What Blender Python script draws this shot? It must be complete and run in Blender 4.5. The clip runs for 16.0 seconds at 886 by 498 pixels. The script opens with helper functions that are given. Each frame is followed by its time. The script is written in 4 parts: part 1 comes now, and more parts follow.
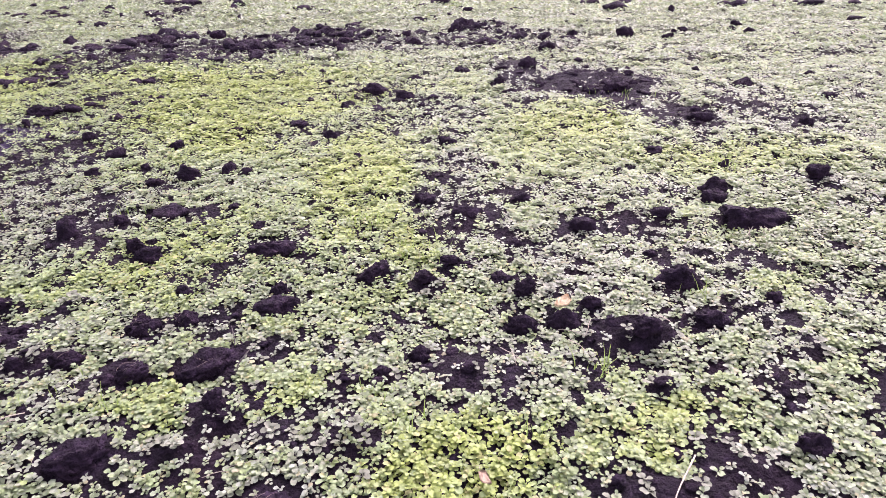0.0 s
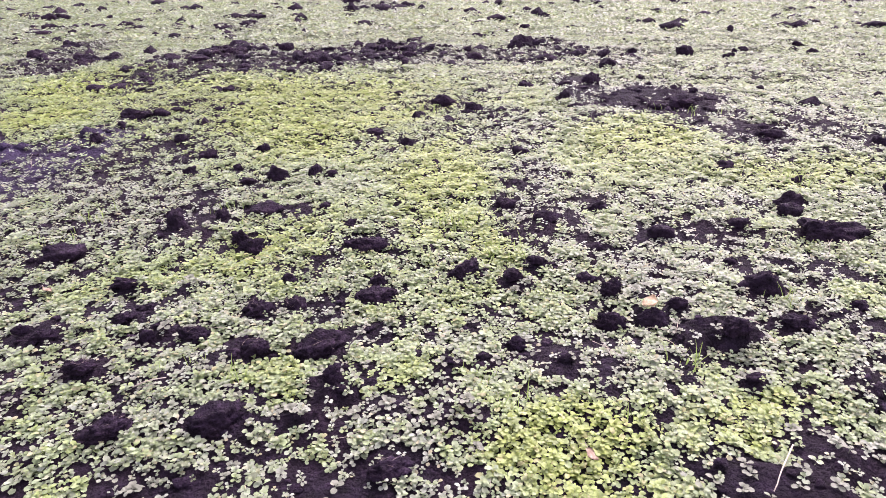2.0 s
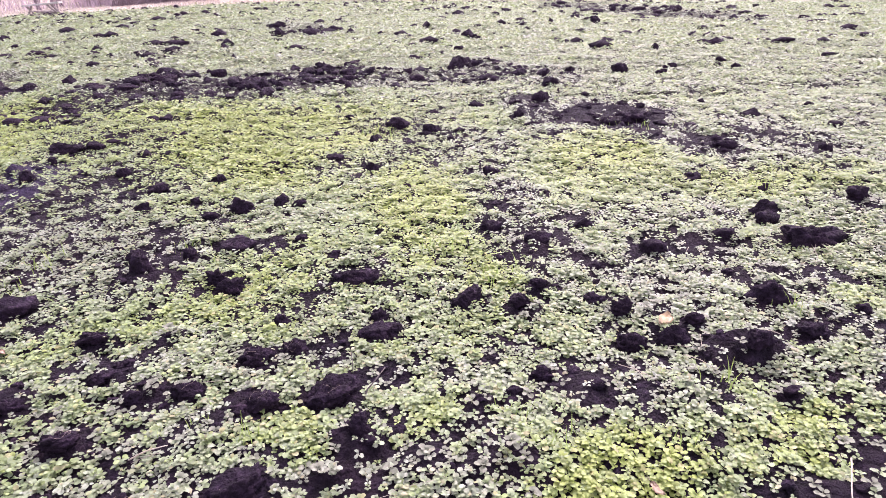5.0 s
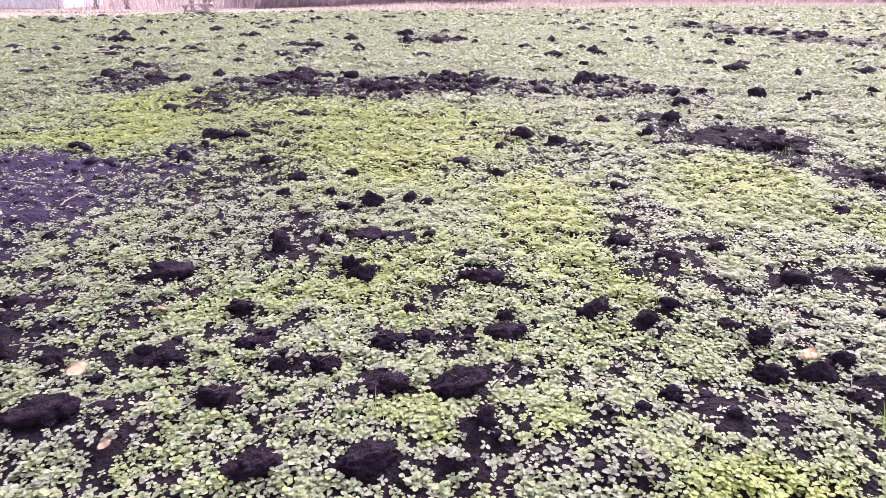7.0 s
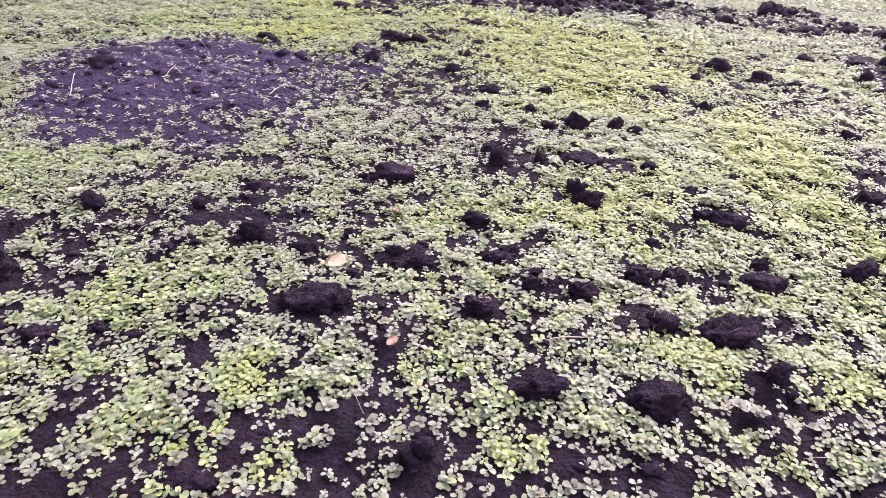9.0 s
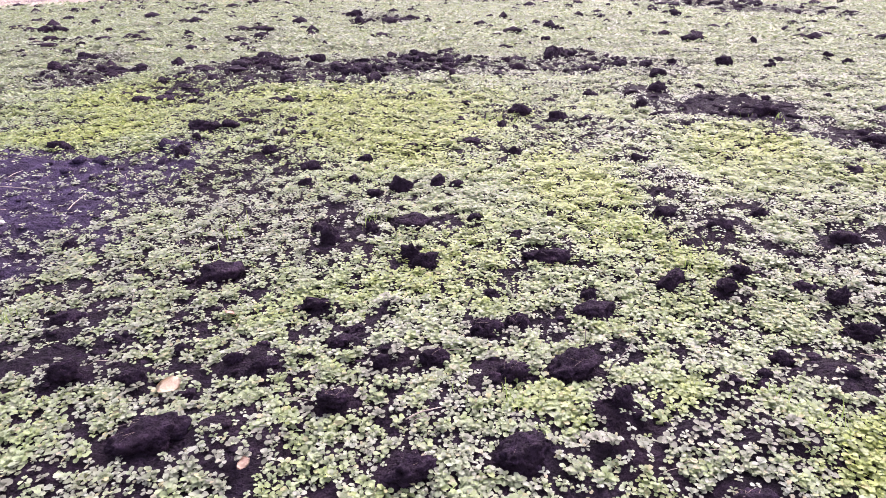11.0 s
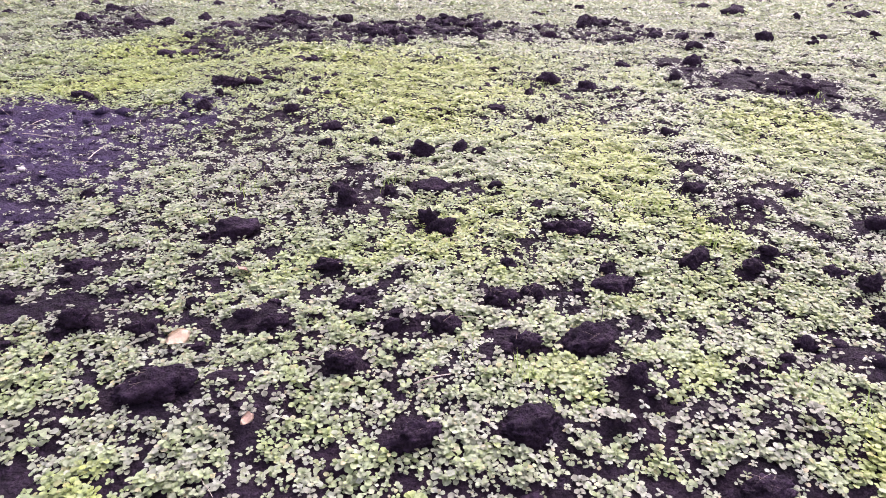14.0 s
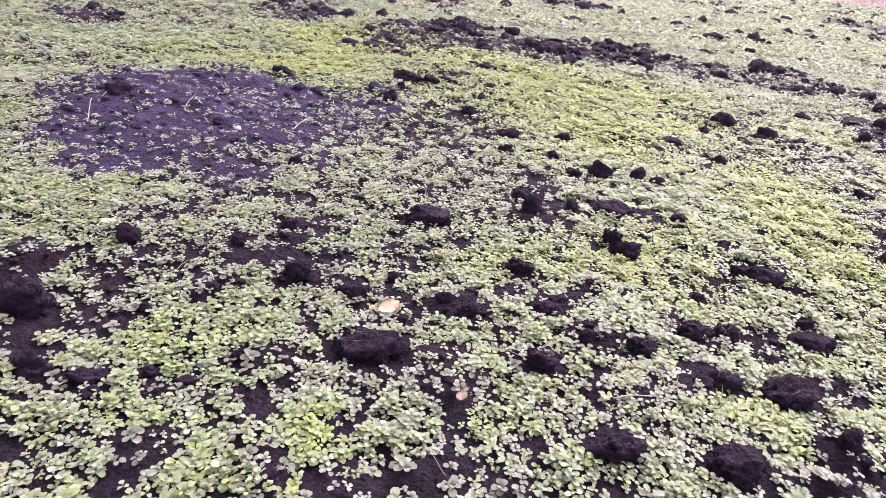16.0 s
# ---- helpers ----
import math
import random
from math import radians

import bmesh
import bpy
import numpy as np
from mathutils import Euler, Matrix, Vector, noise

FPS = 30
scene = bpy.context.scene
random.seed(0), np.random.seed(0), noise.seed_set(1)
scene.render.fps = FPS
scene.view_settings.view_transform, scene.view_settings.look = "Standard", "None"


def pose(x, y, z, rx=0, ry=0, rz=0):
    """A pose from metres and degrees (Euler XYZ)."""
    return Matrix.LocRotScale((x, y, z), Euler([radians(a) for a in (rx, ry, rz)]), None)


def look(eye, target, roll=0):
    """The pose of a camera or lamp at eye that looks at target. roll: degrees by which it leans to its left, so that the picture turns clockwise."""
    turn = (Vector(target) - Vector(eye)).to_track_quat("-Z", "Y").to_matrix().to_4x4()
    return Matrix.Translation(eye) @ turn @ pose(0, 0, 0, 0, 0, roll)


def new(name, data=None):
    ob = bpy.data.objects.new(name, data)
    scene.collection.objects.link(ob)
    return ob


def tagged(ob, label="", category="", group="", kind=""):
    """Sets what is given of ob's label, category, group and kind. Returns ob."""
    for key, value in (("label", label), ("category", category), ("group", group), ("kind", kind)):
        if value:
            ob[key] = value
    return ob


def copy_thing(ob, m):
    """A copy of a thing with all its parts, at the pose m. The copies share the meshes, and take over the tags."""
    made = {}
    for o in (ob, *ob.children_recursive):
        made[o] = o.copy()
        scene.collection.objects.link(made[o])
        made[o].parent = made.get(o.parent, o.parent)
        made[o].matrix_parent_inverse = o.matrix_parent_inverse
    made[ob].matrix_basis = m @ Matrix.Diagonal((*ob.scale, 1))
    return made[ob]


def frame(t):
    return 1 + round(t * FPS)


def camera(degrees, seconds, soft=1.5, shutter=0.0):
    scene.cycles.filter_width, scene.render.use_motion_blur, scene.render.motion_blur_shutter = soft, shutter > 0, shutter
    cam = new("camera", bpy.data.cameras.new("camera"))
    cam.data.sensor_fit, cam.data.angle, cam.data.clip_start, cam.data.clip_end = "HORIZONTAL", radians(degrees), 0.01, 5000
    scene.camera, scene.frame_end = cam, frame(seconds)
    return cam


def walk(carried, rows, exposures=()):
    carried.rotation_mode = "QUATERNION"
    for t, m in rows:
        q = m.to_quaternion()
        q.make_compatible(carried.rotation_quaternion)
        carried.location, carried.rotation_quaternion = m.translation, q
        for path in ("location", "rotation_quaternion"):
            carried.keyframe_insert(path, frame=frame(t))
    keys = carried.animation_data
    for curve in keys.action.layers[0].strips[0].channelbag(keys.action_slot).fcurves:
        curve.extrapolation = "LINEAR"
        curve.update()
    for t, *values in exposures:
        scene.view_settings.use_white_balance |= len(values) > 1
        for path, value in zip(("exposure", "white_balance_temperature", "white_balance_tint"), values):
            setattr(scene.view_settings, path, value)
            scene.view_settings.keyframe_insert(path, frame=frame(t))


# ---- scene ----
cam = camera(71.29, 16.0, soft=0.5, shutter=0.05)
PATH = [
    (0, (0.846, 0.102, 1.518), (1.01, 1.866, 0.591), -1.4),
    (0.2, (0.83, 0.11, 1.523), (0.96, 1.887, 0.613), -1.2),
    (0.5, (0.828, 0.115, 1.519), (0.901, 1.895, 0.611), -0.8),
    (1, (0.805, 0.114, 1.522), (0.886, 1.904, 0.634), -0.5),
    (1.5, (0.683, 0.029, 1.532), (0.758, 1.827, 0.658), -0.8),
    (2, (0.557, -0.075, 1.528), (0.608, 1.719, 0.647), -1.0),
    (2.5, (0.447, -0.023, 1.466), (0.517, 1.751, 0.546), -1.0),
    (2.8, (0.346, 0.064, 1.465), (0.471, 1.836, 0.545), 1.1),
    (3, (0.302, 0.113, 1.484), (0.493, 1.905, 0.617), 1.9),
    (3.2, (0.293, 0.134, 1.505), (0.543, 1.923, 0.648), 1.8),
    (5.3, (0.208, 0.121, 1.495), (0.475, 1.934, 0.694), -1.8),
    (5.5, (0.213, 0.124, 1.501), (0.443, 1.953, 0.725), -1.4),
    (5.8, (0.195, 0.141, 1.492), (0.312, 1.986, 0.73), 0.3),
    (6, (0.183, 0.135, 1.482), (0.18, 1.981, 0.711), 1.0),
    (6.5, (0.178, 0.129, 1.477), (0.145, 1.964, 0.684), 1.0),
    (7, (0.036, 0.076, 1.465), (0.01, 1.914, 0.678), 0.7),
    (7.5, (-0.146, -0.034, 1.448), (-0.09, 1.768, 0.582), 1.4),
    (7.8, (-0.235, -0.059, 1.475), (-0.247, 1.773, 0.673), 2.9),
    (8, (-0.338, -0.063, 1.426), (-0.401, 1.745, 0.574), 4.1),
    (8.2, (-0.459, -0.037, 1.399), (-0.672, 1.724, 0.475), 3.9),
    (8.5, (-0.617, 0.048, 1.355), (-0.933, 1.775, 0.398), 5.4),
    (9, (-0.683, 0.118, 1.367), (-0.976, 1.817, 0.353), 4.0),
    (9.2, (-0.674, 0.113, 1.386), (-0.838, 1.844, 0.398), 2.6),
    (9.5, (-0.66, 0.135, 1.409), (-0.71, 1.889, 0.449), -0.3),
    (9.7, (-0.648, 0.141, 1.411), (-0.633, 1.907, 0.474), -3.4),
    (11.8, (-0.608, 0.208, 1.45), (-0.395, 2.025, 0.642), 1.0),
    (12, (-0.609, 0.209, 1.444), (-0.474, 2.035, 0.641), 0.4),
    (12.2, (-0.608, 0.217, 1.447), (-0.523, 2.047, 0.644), 0.2),
    (12.5, (-0.621, 0.219, 1.443), (-0.627, 2.054, 0.647), -0.4),
    (13, (-0.664, 0.219, 1.428), (-0.776, 2.028, 0.583), 0.9),
    (13.5, (-0.699, 0.21, 1.433), (-0.936, 2.016, 0.607), 0.6),
    (13.7, (-0.634, 0.214, 1.438), (-0.785, 2.019, 0.59), -0.2),
    (14, (-0.59, 0.235, 1.389), (-0.501, 2.006, 0.463), 1.2),
    (14.2, (-0.593, 0.235, 1.361), (-0.491, 1.972, 0.375), 2.1),
    (14.5, (-0.62, 0.232, 1.362), (-0.599, 1.972, 0.376), 2.6),
    (15, (-0.718, 0.221, 1.353), (-0.838, 1.975, 0.399), 3.0),
    (15.5, (-0.832, 0.176, 1.322), (-1.032, 1.924, 0.371), 6.1),
    (15.8, (-0.954, 0.163, 1.32), (-1.144, 1.911, 0.367), 7.4),
    (16, (-1.025, 0.123, 1.358), (-1.25, 1.891, 0.45), 7.3),
]
TINTS = [(0, 31.9), (5.5, 32.0), (8, 33.6), (9, 34.0), (9.6, 33.2), (12, 33.3), (13, 34.0), (14, 33.3), (15, 33.0), (16, 33.0)]
walk(cam, [(t, look(eye, target, roll)) for t, eye, target, roll in PATH], [(t, 2.08, 6500, tint) for t, tint in TINTS])

# ---- world, sun, exposure ----
SUN_AZ, SUN_EL = radians(26), radians(46)          # azimuth from +y towards +x
world = bpy.data.worlds.new("overcast_sky")
scene.world = world
world.use_nodes = True
wn = world.node_tree
sky = wn.nodes.new("ShaderNodeTexSky")
sky.sky_type = 'NISHITA'
sky.sun_disc = False
sky.sun_elevation, sky.sun_rotation = SUN_EL, SUN_AZ
sky.air_density, sky.dust_density, sky.ozone_density = 1.0, 4.0, 1.0
pale = wn.nodes.new("ShaderNodeHueSaturation")      # cloud cover takes most of the blue
pale.inputs["Saturation"].default_value = 0.35
wn.links.new(sky.outputs[0], pale.inputs["Color"])
wn.links.new(pale.outputs[0], wn.nodes["Background"].inputs[0])
wn.nodes["Background"].inputs[1].default_value = 0.15

sun = new("sun", bpy.data.lights.new("sun", 'SUN'))
sun.data.energy, sun.data.angle, sun.data.color = 0.85, radians(50), (1.0, 0.97, 0.93)
sun_way = Vector((math.sin(SUN_AZ) * math.cos(SUN_EL), math.cos(SUN_AZ) * math.cos(SUN_EL), math.sin(SUN_EL)))
sun.matrix_world = look(sun_way * 30, (0, 0, 0))


# ---- materials ----
class Mat:
    def __init__(self, name, rough=0.7, spec=0.4):
        self.m = bpy.data.materials.new(name)
        self.m.use_nodes = True
        self.t = self.m.node_tree
        self.b = self.t.nodes["Principled BSDF"]
        self.b.inputs["Roughness"].default_value = rough
        self.b.inputs["Specular IOR Level"].default_value = spec
        self.coord = self.t.nodes.new("ShaderNodeTexCoord").outputs["Object"]

    def put(self, value, socket):
        if isinstance(value, bpy.types.NodeSocket):
            self.t.links.new(value, socket)
        else:
            socket.default_value = value

    def noise(self, scale, detail=4, rough=0.55, at=None):
        n = self.t.nodes.new("ShaderNodeTexNoise")
        n.inputs["Scale"].default_value, n.inputs["Detail"].default_value, n.inputs["Roughness"].default_value = scale, detail, rough
        self.t.links.new(at or self.coord, n.inputs["Vector"])
        return n.outputs[0]

    def ramp(self, value, *stops):
        n = self.t.nodes.new("ShaderNodeValToRGB")
        e = n.color_ramp.elements
        while len(e) < len(stops):
            e.new(0.5)
        for el, (p, c) in zip(e, stops):
            el.position, el.color = p, (*c, 1) if len(c) == 3 else c
        self.t.links.new(value, n.inputs[0])
        return n.outputs[0]

    def mix(self, fac, a, b, how='MIX'):
        n = self.t.nodes.new("ShaderNodeMix")
        n.data_type, n.blend_type = 'RGBA', how
        for v, s in ((fac, n.inputs[0]), (a, n.inputs[6]), (b, n.inputs[7])):
            if isinstance(v, tuple) and len(v) == 3:
                v = (*v, 1)
            self.put(v, s)
        return n.outputs[2]

    def math(self, how, a, b=0.0):
        n = self.t.nodes.new("ShaderNodeMath")
        n.operation = how
        self.put(a, n.inputs[0])
        self.put(b, n.inputs[1])
        return n.outputs[0]

    def attr(self, name):
        n = self.t.nodes.new("ShaderNodeAttribute")
        n.attribute_name = name
        return n.outputs["Fac"]

    def island(self):
        return self.t.nodes.new("ShaderNodeNewGeometry").outputs["Random Per Island"]

    def each(self):
        return self.t.nodes.new("ShaderNodeObjectInfo").outputs["Random"]

    def colour(self, c):
        self.put((*c, 1) if isinstance(c, tuple) else c, self.b.inputs["Base Color"])

    def bump(self, height, strength, distance):
        n = self.t.nodes.new("ShaderNodeBump")
        n.inputs["Strength"].default_value, n.inputs["Distance"].default_value = strength, distance
        self.t.links.new(height, n.inputs["Height"])
        self.t.links.new(n.outputs[0], self.b.inputs["Normal"])

    def translucent(self, colour, share):
        tr = self.t.nodes.new("ShaderNodeBsdfTranslucent")
        mx = self.t.nodes.new("ShaderNodeMixShader")
        mx.inputs[0].default_value = share
        self.put(colour, tr.inputs[0])
        out = self.t.nodes["Material Output"]
        self.t.links.new(self.b.outputs[0], mx.inputs[1])
        self.t.links.new(tr.outputs[0], mx.inputs[2])
        self.t.links.new(mx.outputs[0], out.inputs[0])


def soil_material(name, lift=1.0):
    k = Mat(name, 0.9, 0.10)
    big, mid, fine = k.noise(1.7, 4), k.noise(21, 6, 0.62), k.noise(150, 4, 0.7)
    base = k.ramp(mid, (0.30, (0.008 * lift, 0.0049 * lift, 0.0095 * lift)), (0.52, (0.024 * lift, 0.0146 * lift, 0.029 * lift)), (0.72, (0.052 * lift, 0.032 * lift, 0.064 * lift)))
    base = k.mix(k.ramp(big, (0.42, (0, 0, 0)), (0.68, (0.6, 0.6, 0.6))), base, (0.038 * lift, 0.0185 * lift, 0.036 * lift))
    base = k.mix(k.ramp(fine, (0.60, (0, 0, 0)), (0.78, (0.75, 0.75, 0.75))), base, (0.090 * lift, 0.057 * lift, 0.112 * lift))
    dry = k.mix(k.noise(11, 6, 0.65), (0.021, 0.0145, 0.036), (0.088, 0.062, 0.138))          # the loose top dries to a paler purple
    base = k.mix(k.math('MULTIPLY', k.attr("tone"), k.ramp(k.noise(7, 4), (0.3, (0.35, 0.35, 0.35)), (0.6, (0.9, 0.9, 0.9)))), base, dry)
    film = k.mix(k.noise(2.2, 5, 0.65), (0.16, 0.185, 0.10), (0.27, 0.31, 0.18))              # seed leaves too small to tell apart
    base = k.mix(k.math('MULTIPLY', k.math('MINIMUM', k.attr("plant"), 1.0), k.ramp(k.noise(9, 5, 0.7), (0.36, (0.25, 0.25, 0.25)), (0.52, (1, 1, 1)))), base, film)
    litter = k.mix(k.noise(1.5, 5, 0.6), (0.27, 0.22, 0.18), (0.48, 0.40, 0.36))             # matted dead grass past the field's edge
    base = k.mix(k.math('MULTIPLY', k.math('SUBTRACT', k.math('MAXIMUM', k.attr("plant"), 1.0), 1.0), 0.9), base, litter)
    k.colour(base)
    crumb = k.t.nodes.new("ShaderNodeTexVoronoi")
    crumb.inputs["Scale"].default_value = 55
    k.t.links.new(k.coord, crumb.inputs["Vector"])
    k.bump(k.math('ADD', k.math('ADD', mid, k.math('MULTIPLY', k.noise(70, 5, 0.7), 0.7)), k.math('MULTIPLY', crumb.outputs["Distance"], -0.35)), 1.0, 0.055)
    return k.m


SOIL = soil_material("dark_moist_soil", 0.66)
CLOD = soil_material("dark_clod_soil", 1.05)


def leaf_material(name, dull, fresh, yellow, share=0.27):
    k = Mat(name, 0.50, 0.34)
    tone, rnd = k.attr("tone"), k.island()
    patch = k.noise(1.3, 3)
    v = k.math('ADD', k.math('ADD', tone, k.math('MULTIPLY', k.math('SUBTRACT', rnd, 0.5), 0.24)),
               k.math('MULTIPLY', k.math('SUBTRACT', patch, 0.5), 0.6))
    c = k.ramp(v, (0.12, dull), (0.5, fresh), (0.95, yellow))
    old = k.ramp(k.math('FRACT', k.math('MULTIPLY', rnd, 17.3)), (0.90, (0, 0, 0)), (0.97, (0.5, 0.5, 0.5)))
    c = k.mix(old, c, (0.42, 0.34, 0.20))
    worn = k.ramp(k.math('FRACT', k.math('MULTIPLY', rnd, 41.7)), (0.0, (0.74, 0.74, 0.70)), (0.4, (0.98, 0.98, 0.96)), (1.0, (1.08, 1.08, 1.10)))
    c = k.mix(1.0, c, worn, 'MULTIPLY')
    c = k.mix(1.0, c, k.ramp(k.attr("plant"), (0.0, (0.76, 0.74, 0.72)), (0.45, (0.98, 0.98, 0.97)), (1.0, (1.10, 1.10, 1.14))), 'MULTIPLY')
    vein = k.noise(220, 2)
    c = k.mix(0.35, c, k.mix(vein, (0.55, 0.6, 0.5), (1.3, 1.3, 1.25)), 'MULTIPLY')
    k.colour(c)
    k.bump(vein, 0.25, 0.004)
    k.translucent(c, share)
    return k.m


LEAF = leaf_material("seedling_leaf", (0.270, 0.286, 0.240), (0.244, 0.304, 0.162), (0.274, 0.330, 0.086), 0.34)
GRASS = leaf_material("grass_blade", (0.24, 0.33, 0.11), (0.28, 0.39, 0.11), (0.34, 0.43, 0.13), 0.3)


def plain(name, c1, c2, scale=12, rough=0.8, bump=0.4, dist=0.01, spec=0.3):
    k = Mat(name, rough, spec)
    n = k.noise(scale, 5)
    c = k.ramp(n, (0.3, c1), (0.7, c2))
    c = k.mix(0.35, c, k.ramp(k.noise(scale * 6, 3), (0.3, (0.6, 0.6, 0.6)), (0.7, (1.25, 1.25, 1.25))), 'MULTIPLY')
    k.colour(c)
    k.bump(n, bump, dist)
    return k.m


STRAW = plain("dry_straw", (0.27, 0.22, 0.19), (0.44, 0.37, 0.32), 40, 0.7)
ROOT = plain("pale_root", (0.09, 0.06, 0.065), (0.20, 0.15, 0.15), 60, 0.8)
TWIG = plain("grey_bark", (0.10, 0.08, 0.08), (0.22, 0.18, 0.18), 30, 0.85)
BARK = plain("dark_bark", (0.14, 0.10, 0.12), (0.27, 0.20, 0.23), 9, 0.9)
# twig colour paled towards purple so that it carries the distance haze
BRUSH = plain("bare_twigs", (0.38, 0.28, 0.33), (0.58, 0.45, 0.50), 3, 0.9)
DRYGRASS = plain("withered_grass", (0.52, 0.43, 0.39), (0.74, 0.63, 0.58), 2.0, 0.85)
REED = plain("dry_reed", (0.66, 0.54, 0.56), (0.84, 0.72, 0.72), 1.2, 0.85)
WALLPAINT = plain("whitewashed_wall", (0.62, 0.60, 0.64), (0.80, 0.78, 0.82), 1.5, 0.8, 0.2)
ROOFING = plain("grey_roofing", (0.20, 0.19, 0.21), (0.34, 0.32, 0.34), 3, 0.8)
DARKWOOD = plain("weathered_wood", (0.16, 0.13, 0.13), (0.36, 0.30, 0.30), 8, 0.85)
PALEWOOD = plain("bleached_plank", (0.40, 0.36, 0.36), (0.60, 0.56, 0.55), 8, 0.8)
POSTPAINT = plain("pale_concrete_post", (0.55, 0.50, 0.50), (0.75, 0.70, 0.70), 8, 0.8)
FALLEN_PALE = plain("fallen_leaf_pale", (0.70, 0.55, 0.41), (0.82, 0.68, 0.53), 50, 0.55)
FALLEN_ORANGE = plain("fallen_leaf_orange", (0.60, 0.42, 0.27), (0.74, 0.58, 0.42), 50, 0.55)
FALLEN_PINK = plain("fallen_leaf_pinkish", (0.34, 0.23, 0.18), (0.50, 0.36, 0.28), 50, 0.6)
STONE = plain("pale_stone", (0.42, 0.37, 0.36), (0.60, 0.54, 0.53), 40, 0.7)


# ---- fields over the plan: where the soil is bare and where the crop is lush ----
rng = np.random.default_rng(7)
LATTICE = rng.random((256, 256))


def vnoise(x, y, scale, shift=0.0):
    """Smooth noise in 0..1 on arrays; scale: metres a cell."""
    x, y = np.asarray(x, float) / scale + 311.7 + shift, np.asarray(y, float) / scale + 127.3 + 2.7 * shift
    i, j = np.floor(x).astype(int), np.floor(y).astype(int)
    u, v = x - i, y - j
    u, v = u * u * u * (u * (6 * u - 15) + 10), v * v * v * (v * (6 * v - 15) + 10)
    i0, i1, j0, j1 = i % 256, (i + 1) % 256, j % 256, (j + 1) % 256
    a, b = LATTICE[i0, j0] * (1 - u) + LATTICE[i1, j0] * u, LATTICE[i0, j1] * (1 - u) + LATTICE[i1, j1] * u
    return a * (1 - v) + b * v


BARES, LUSHES, CLODS = [], [], []


def bare(x, y, a, b, turn, share):
    BARES.append((x, y, a, b, radians(turn), share))


def lush(x, y, a, b, turn, share):
    LUSHES.append((x, y, a, b, radians(turn), share))


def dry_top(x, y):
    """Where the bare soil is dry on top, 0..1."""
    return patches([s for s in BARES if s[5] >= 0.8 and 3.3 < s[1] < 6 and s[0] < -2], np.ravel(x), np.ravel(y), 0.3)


def patches(spots, x, y, edge):
    """How far a place lies inside the soft, ragged ovals, 0..1."""
    out = np.zeros_like(x)
    for cx, cy, a, b, turn, share in spots:
        near = np.nonzero((np.abs(x - cx) < 1.6 * max(a, b)) & (np.abs(y - cy) < 1.6 * max(a, b)))[0]
        if not len(near):
            continue
        dx, dy = x[near] - cx, y[near] - cy
        p, q = (dx * math.cos(turn) + dy * math.sin(turn)) / a, (-dx * math.sin(turn) + dy * math.cos(turn)) / b
        r = np.hypot(p, q) + 0.5 * (vnoise(x[near], y[near], 0.35 * min(a, b) + 0.05, 5.0) - 0.5)
        out[near] = np.maximum(out[near], share * np.clip((1.0 + edge - r) / (2 * edge), 0, 1))
    return out


bare(1.64, 1.27, 0.22, 0.12, -4, 1)
bare(1.87, 1.40, 0.11, 0.10, -4, 1)
bare(1.53, 1.34, 0.10, 0.08, -4, 0.9)
bare(-0.46, 1.37, 0.10, 0.10, -3, 0.8)
bare(0.24, 1.35, 0.10, 0.07, -4, 0.7)
bare(-0.14, 1.44, 0.09, 0.07, -4, 0.6)
bare(0.34, 1.71, 0.12, 0.05, -4, 0.8)
bare(0.64, 1.66, 0.12, 0.07, -4, 0.8)
bare(0.17, 1.85, 0.09, 0.09, -4, 0.8)
lush(1.02, 1.39, 0.23, 0.20, -4, 1)
lush(0.82, 1.48, 0.11, 0.13, -4, 0.9)
lush(1.26, 1.56, 0.15, 0.09, -4, 0.8)
lush(1.09, 1.23, 0.15, 0.09, -3, 0.9)
lush(1.80, 1.67, 0.24, 0.14, -4, 0.7)
lush(0.33, 1.92, 0.18, 0.11, -4, 0.6)
lush(0.92, 2.96, 0.18, 0.18, -5, 0.6)
bare(-2.92, 1.94, 0.12, 0.19, 22, 0.8)
bare(-2.43, 1.74, 0.09, 0.11, 20, 0.6)
bare(-2.12, 2.38, 0.19, 0.11, 23, 0.7)
bare(-1.81, 2.33, 0.12, 0.12, 22, 0.8)
bare(-2.30, 1.42, 0.14, 0.10, 18, 0.7)
bare(-1.94, 1.49, 0.10, 0.08, 18, 0.6)
bare(-1.69, 1.43, 0.08, 0.10, 18, 0.7)
bare(-1.92, 1.25, 0.09, 0.09, 17, 0.8)
bare(-1.58, 1.26, 0.07, 0.10, 17, 0.8)
bare(-1.14, 1.35, 0.09, 0.10, 16, 0.9)
bare(-1.10, 1.76, 0.14, 0.09, 18, 0.7)
bare(-0.92, 1.40, 0.08, 0.06, 16, 0.7)
bare(-0.40, 1.99, 0.11, 0.08, 18, 0.6)
bare(-0.76, 1.78, 0.12, 0.06, 18, 0.5)
bare(0.21, 1.95, 0.13, 0.10, 17, 0.8)
bare(0.30, 2.27, 0.11, 0.10, -3, 0.9)
bare(0.60, 1.69, 0.10, 0.09, -3, 0.66)
bare(0.32, 1.75, 0.09, 0.05, -3, 0.8)
bare(0.16, 1.87, 0.09, 0.09, -3, 0.9)
bare(0.71, 1.57, 0.09, 0.05, -3, 0.57)
bare(1.08, 1.99, 0.13, 0.13, -3, 1)
bare(1.28, 1.94, 0.10, 0.09, -3, 0.9)
bare(1.69, 2.13, 0.10, 0.12, -3, 0.9)
bare(1.87, 2.12, 0.16, 0.10, -4, 1)
bare(2.17, 2.16, 0.14, 0.11, -3, 0.9)
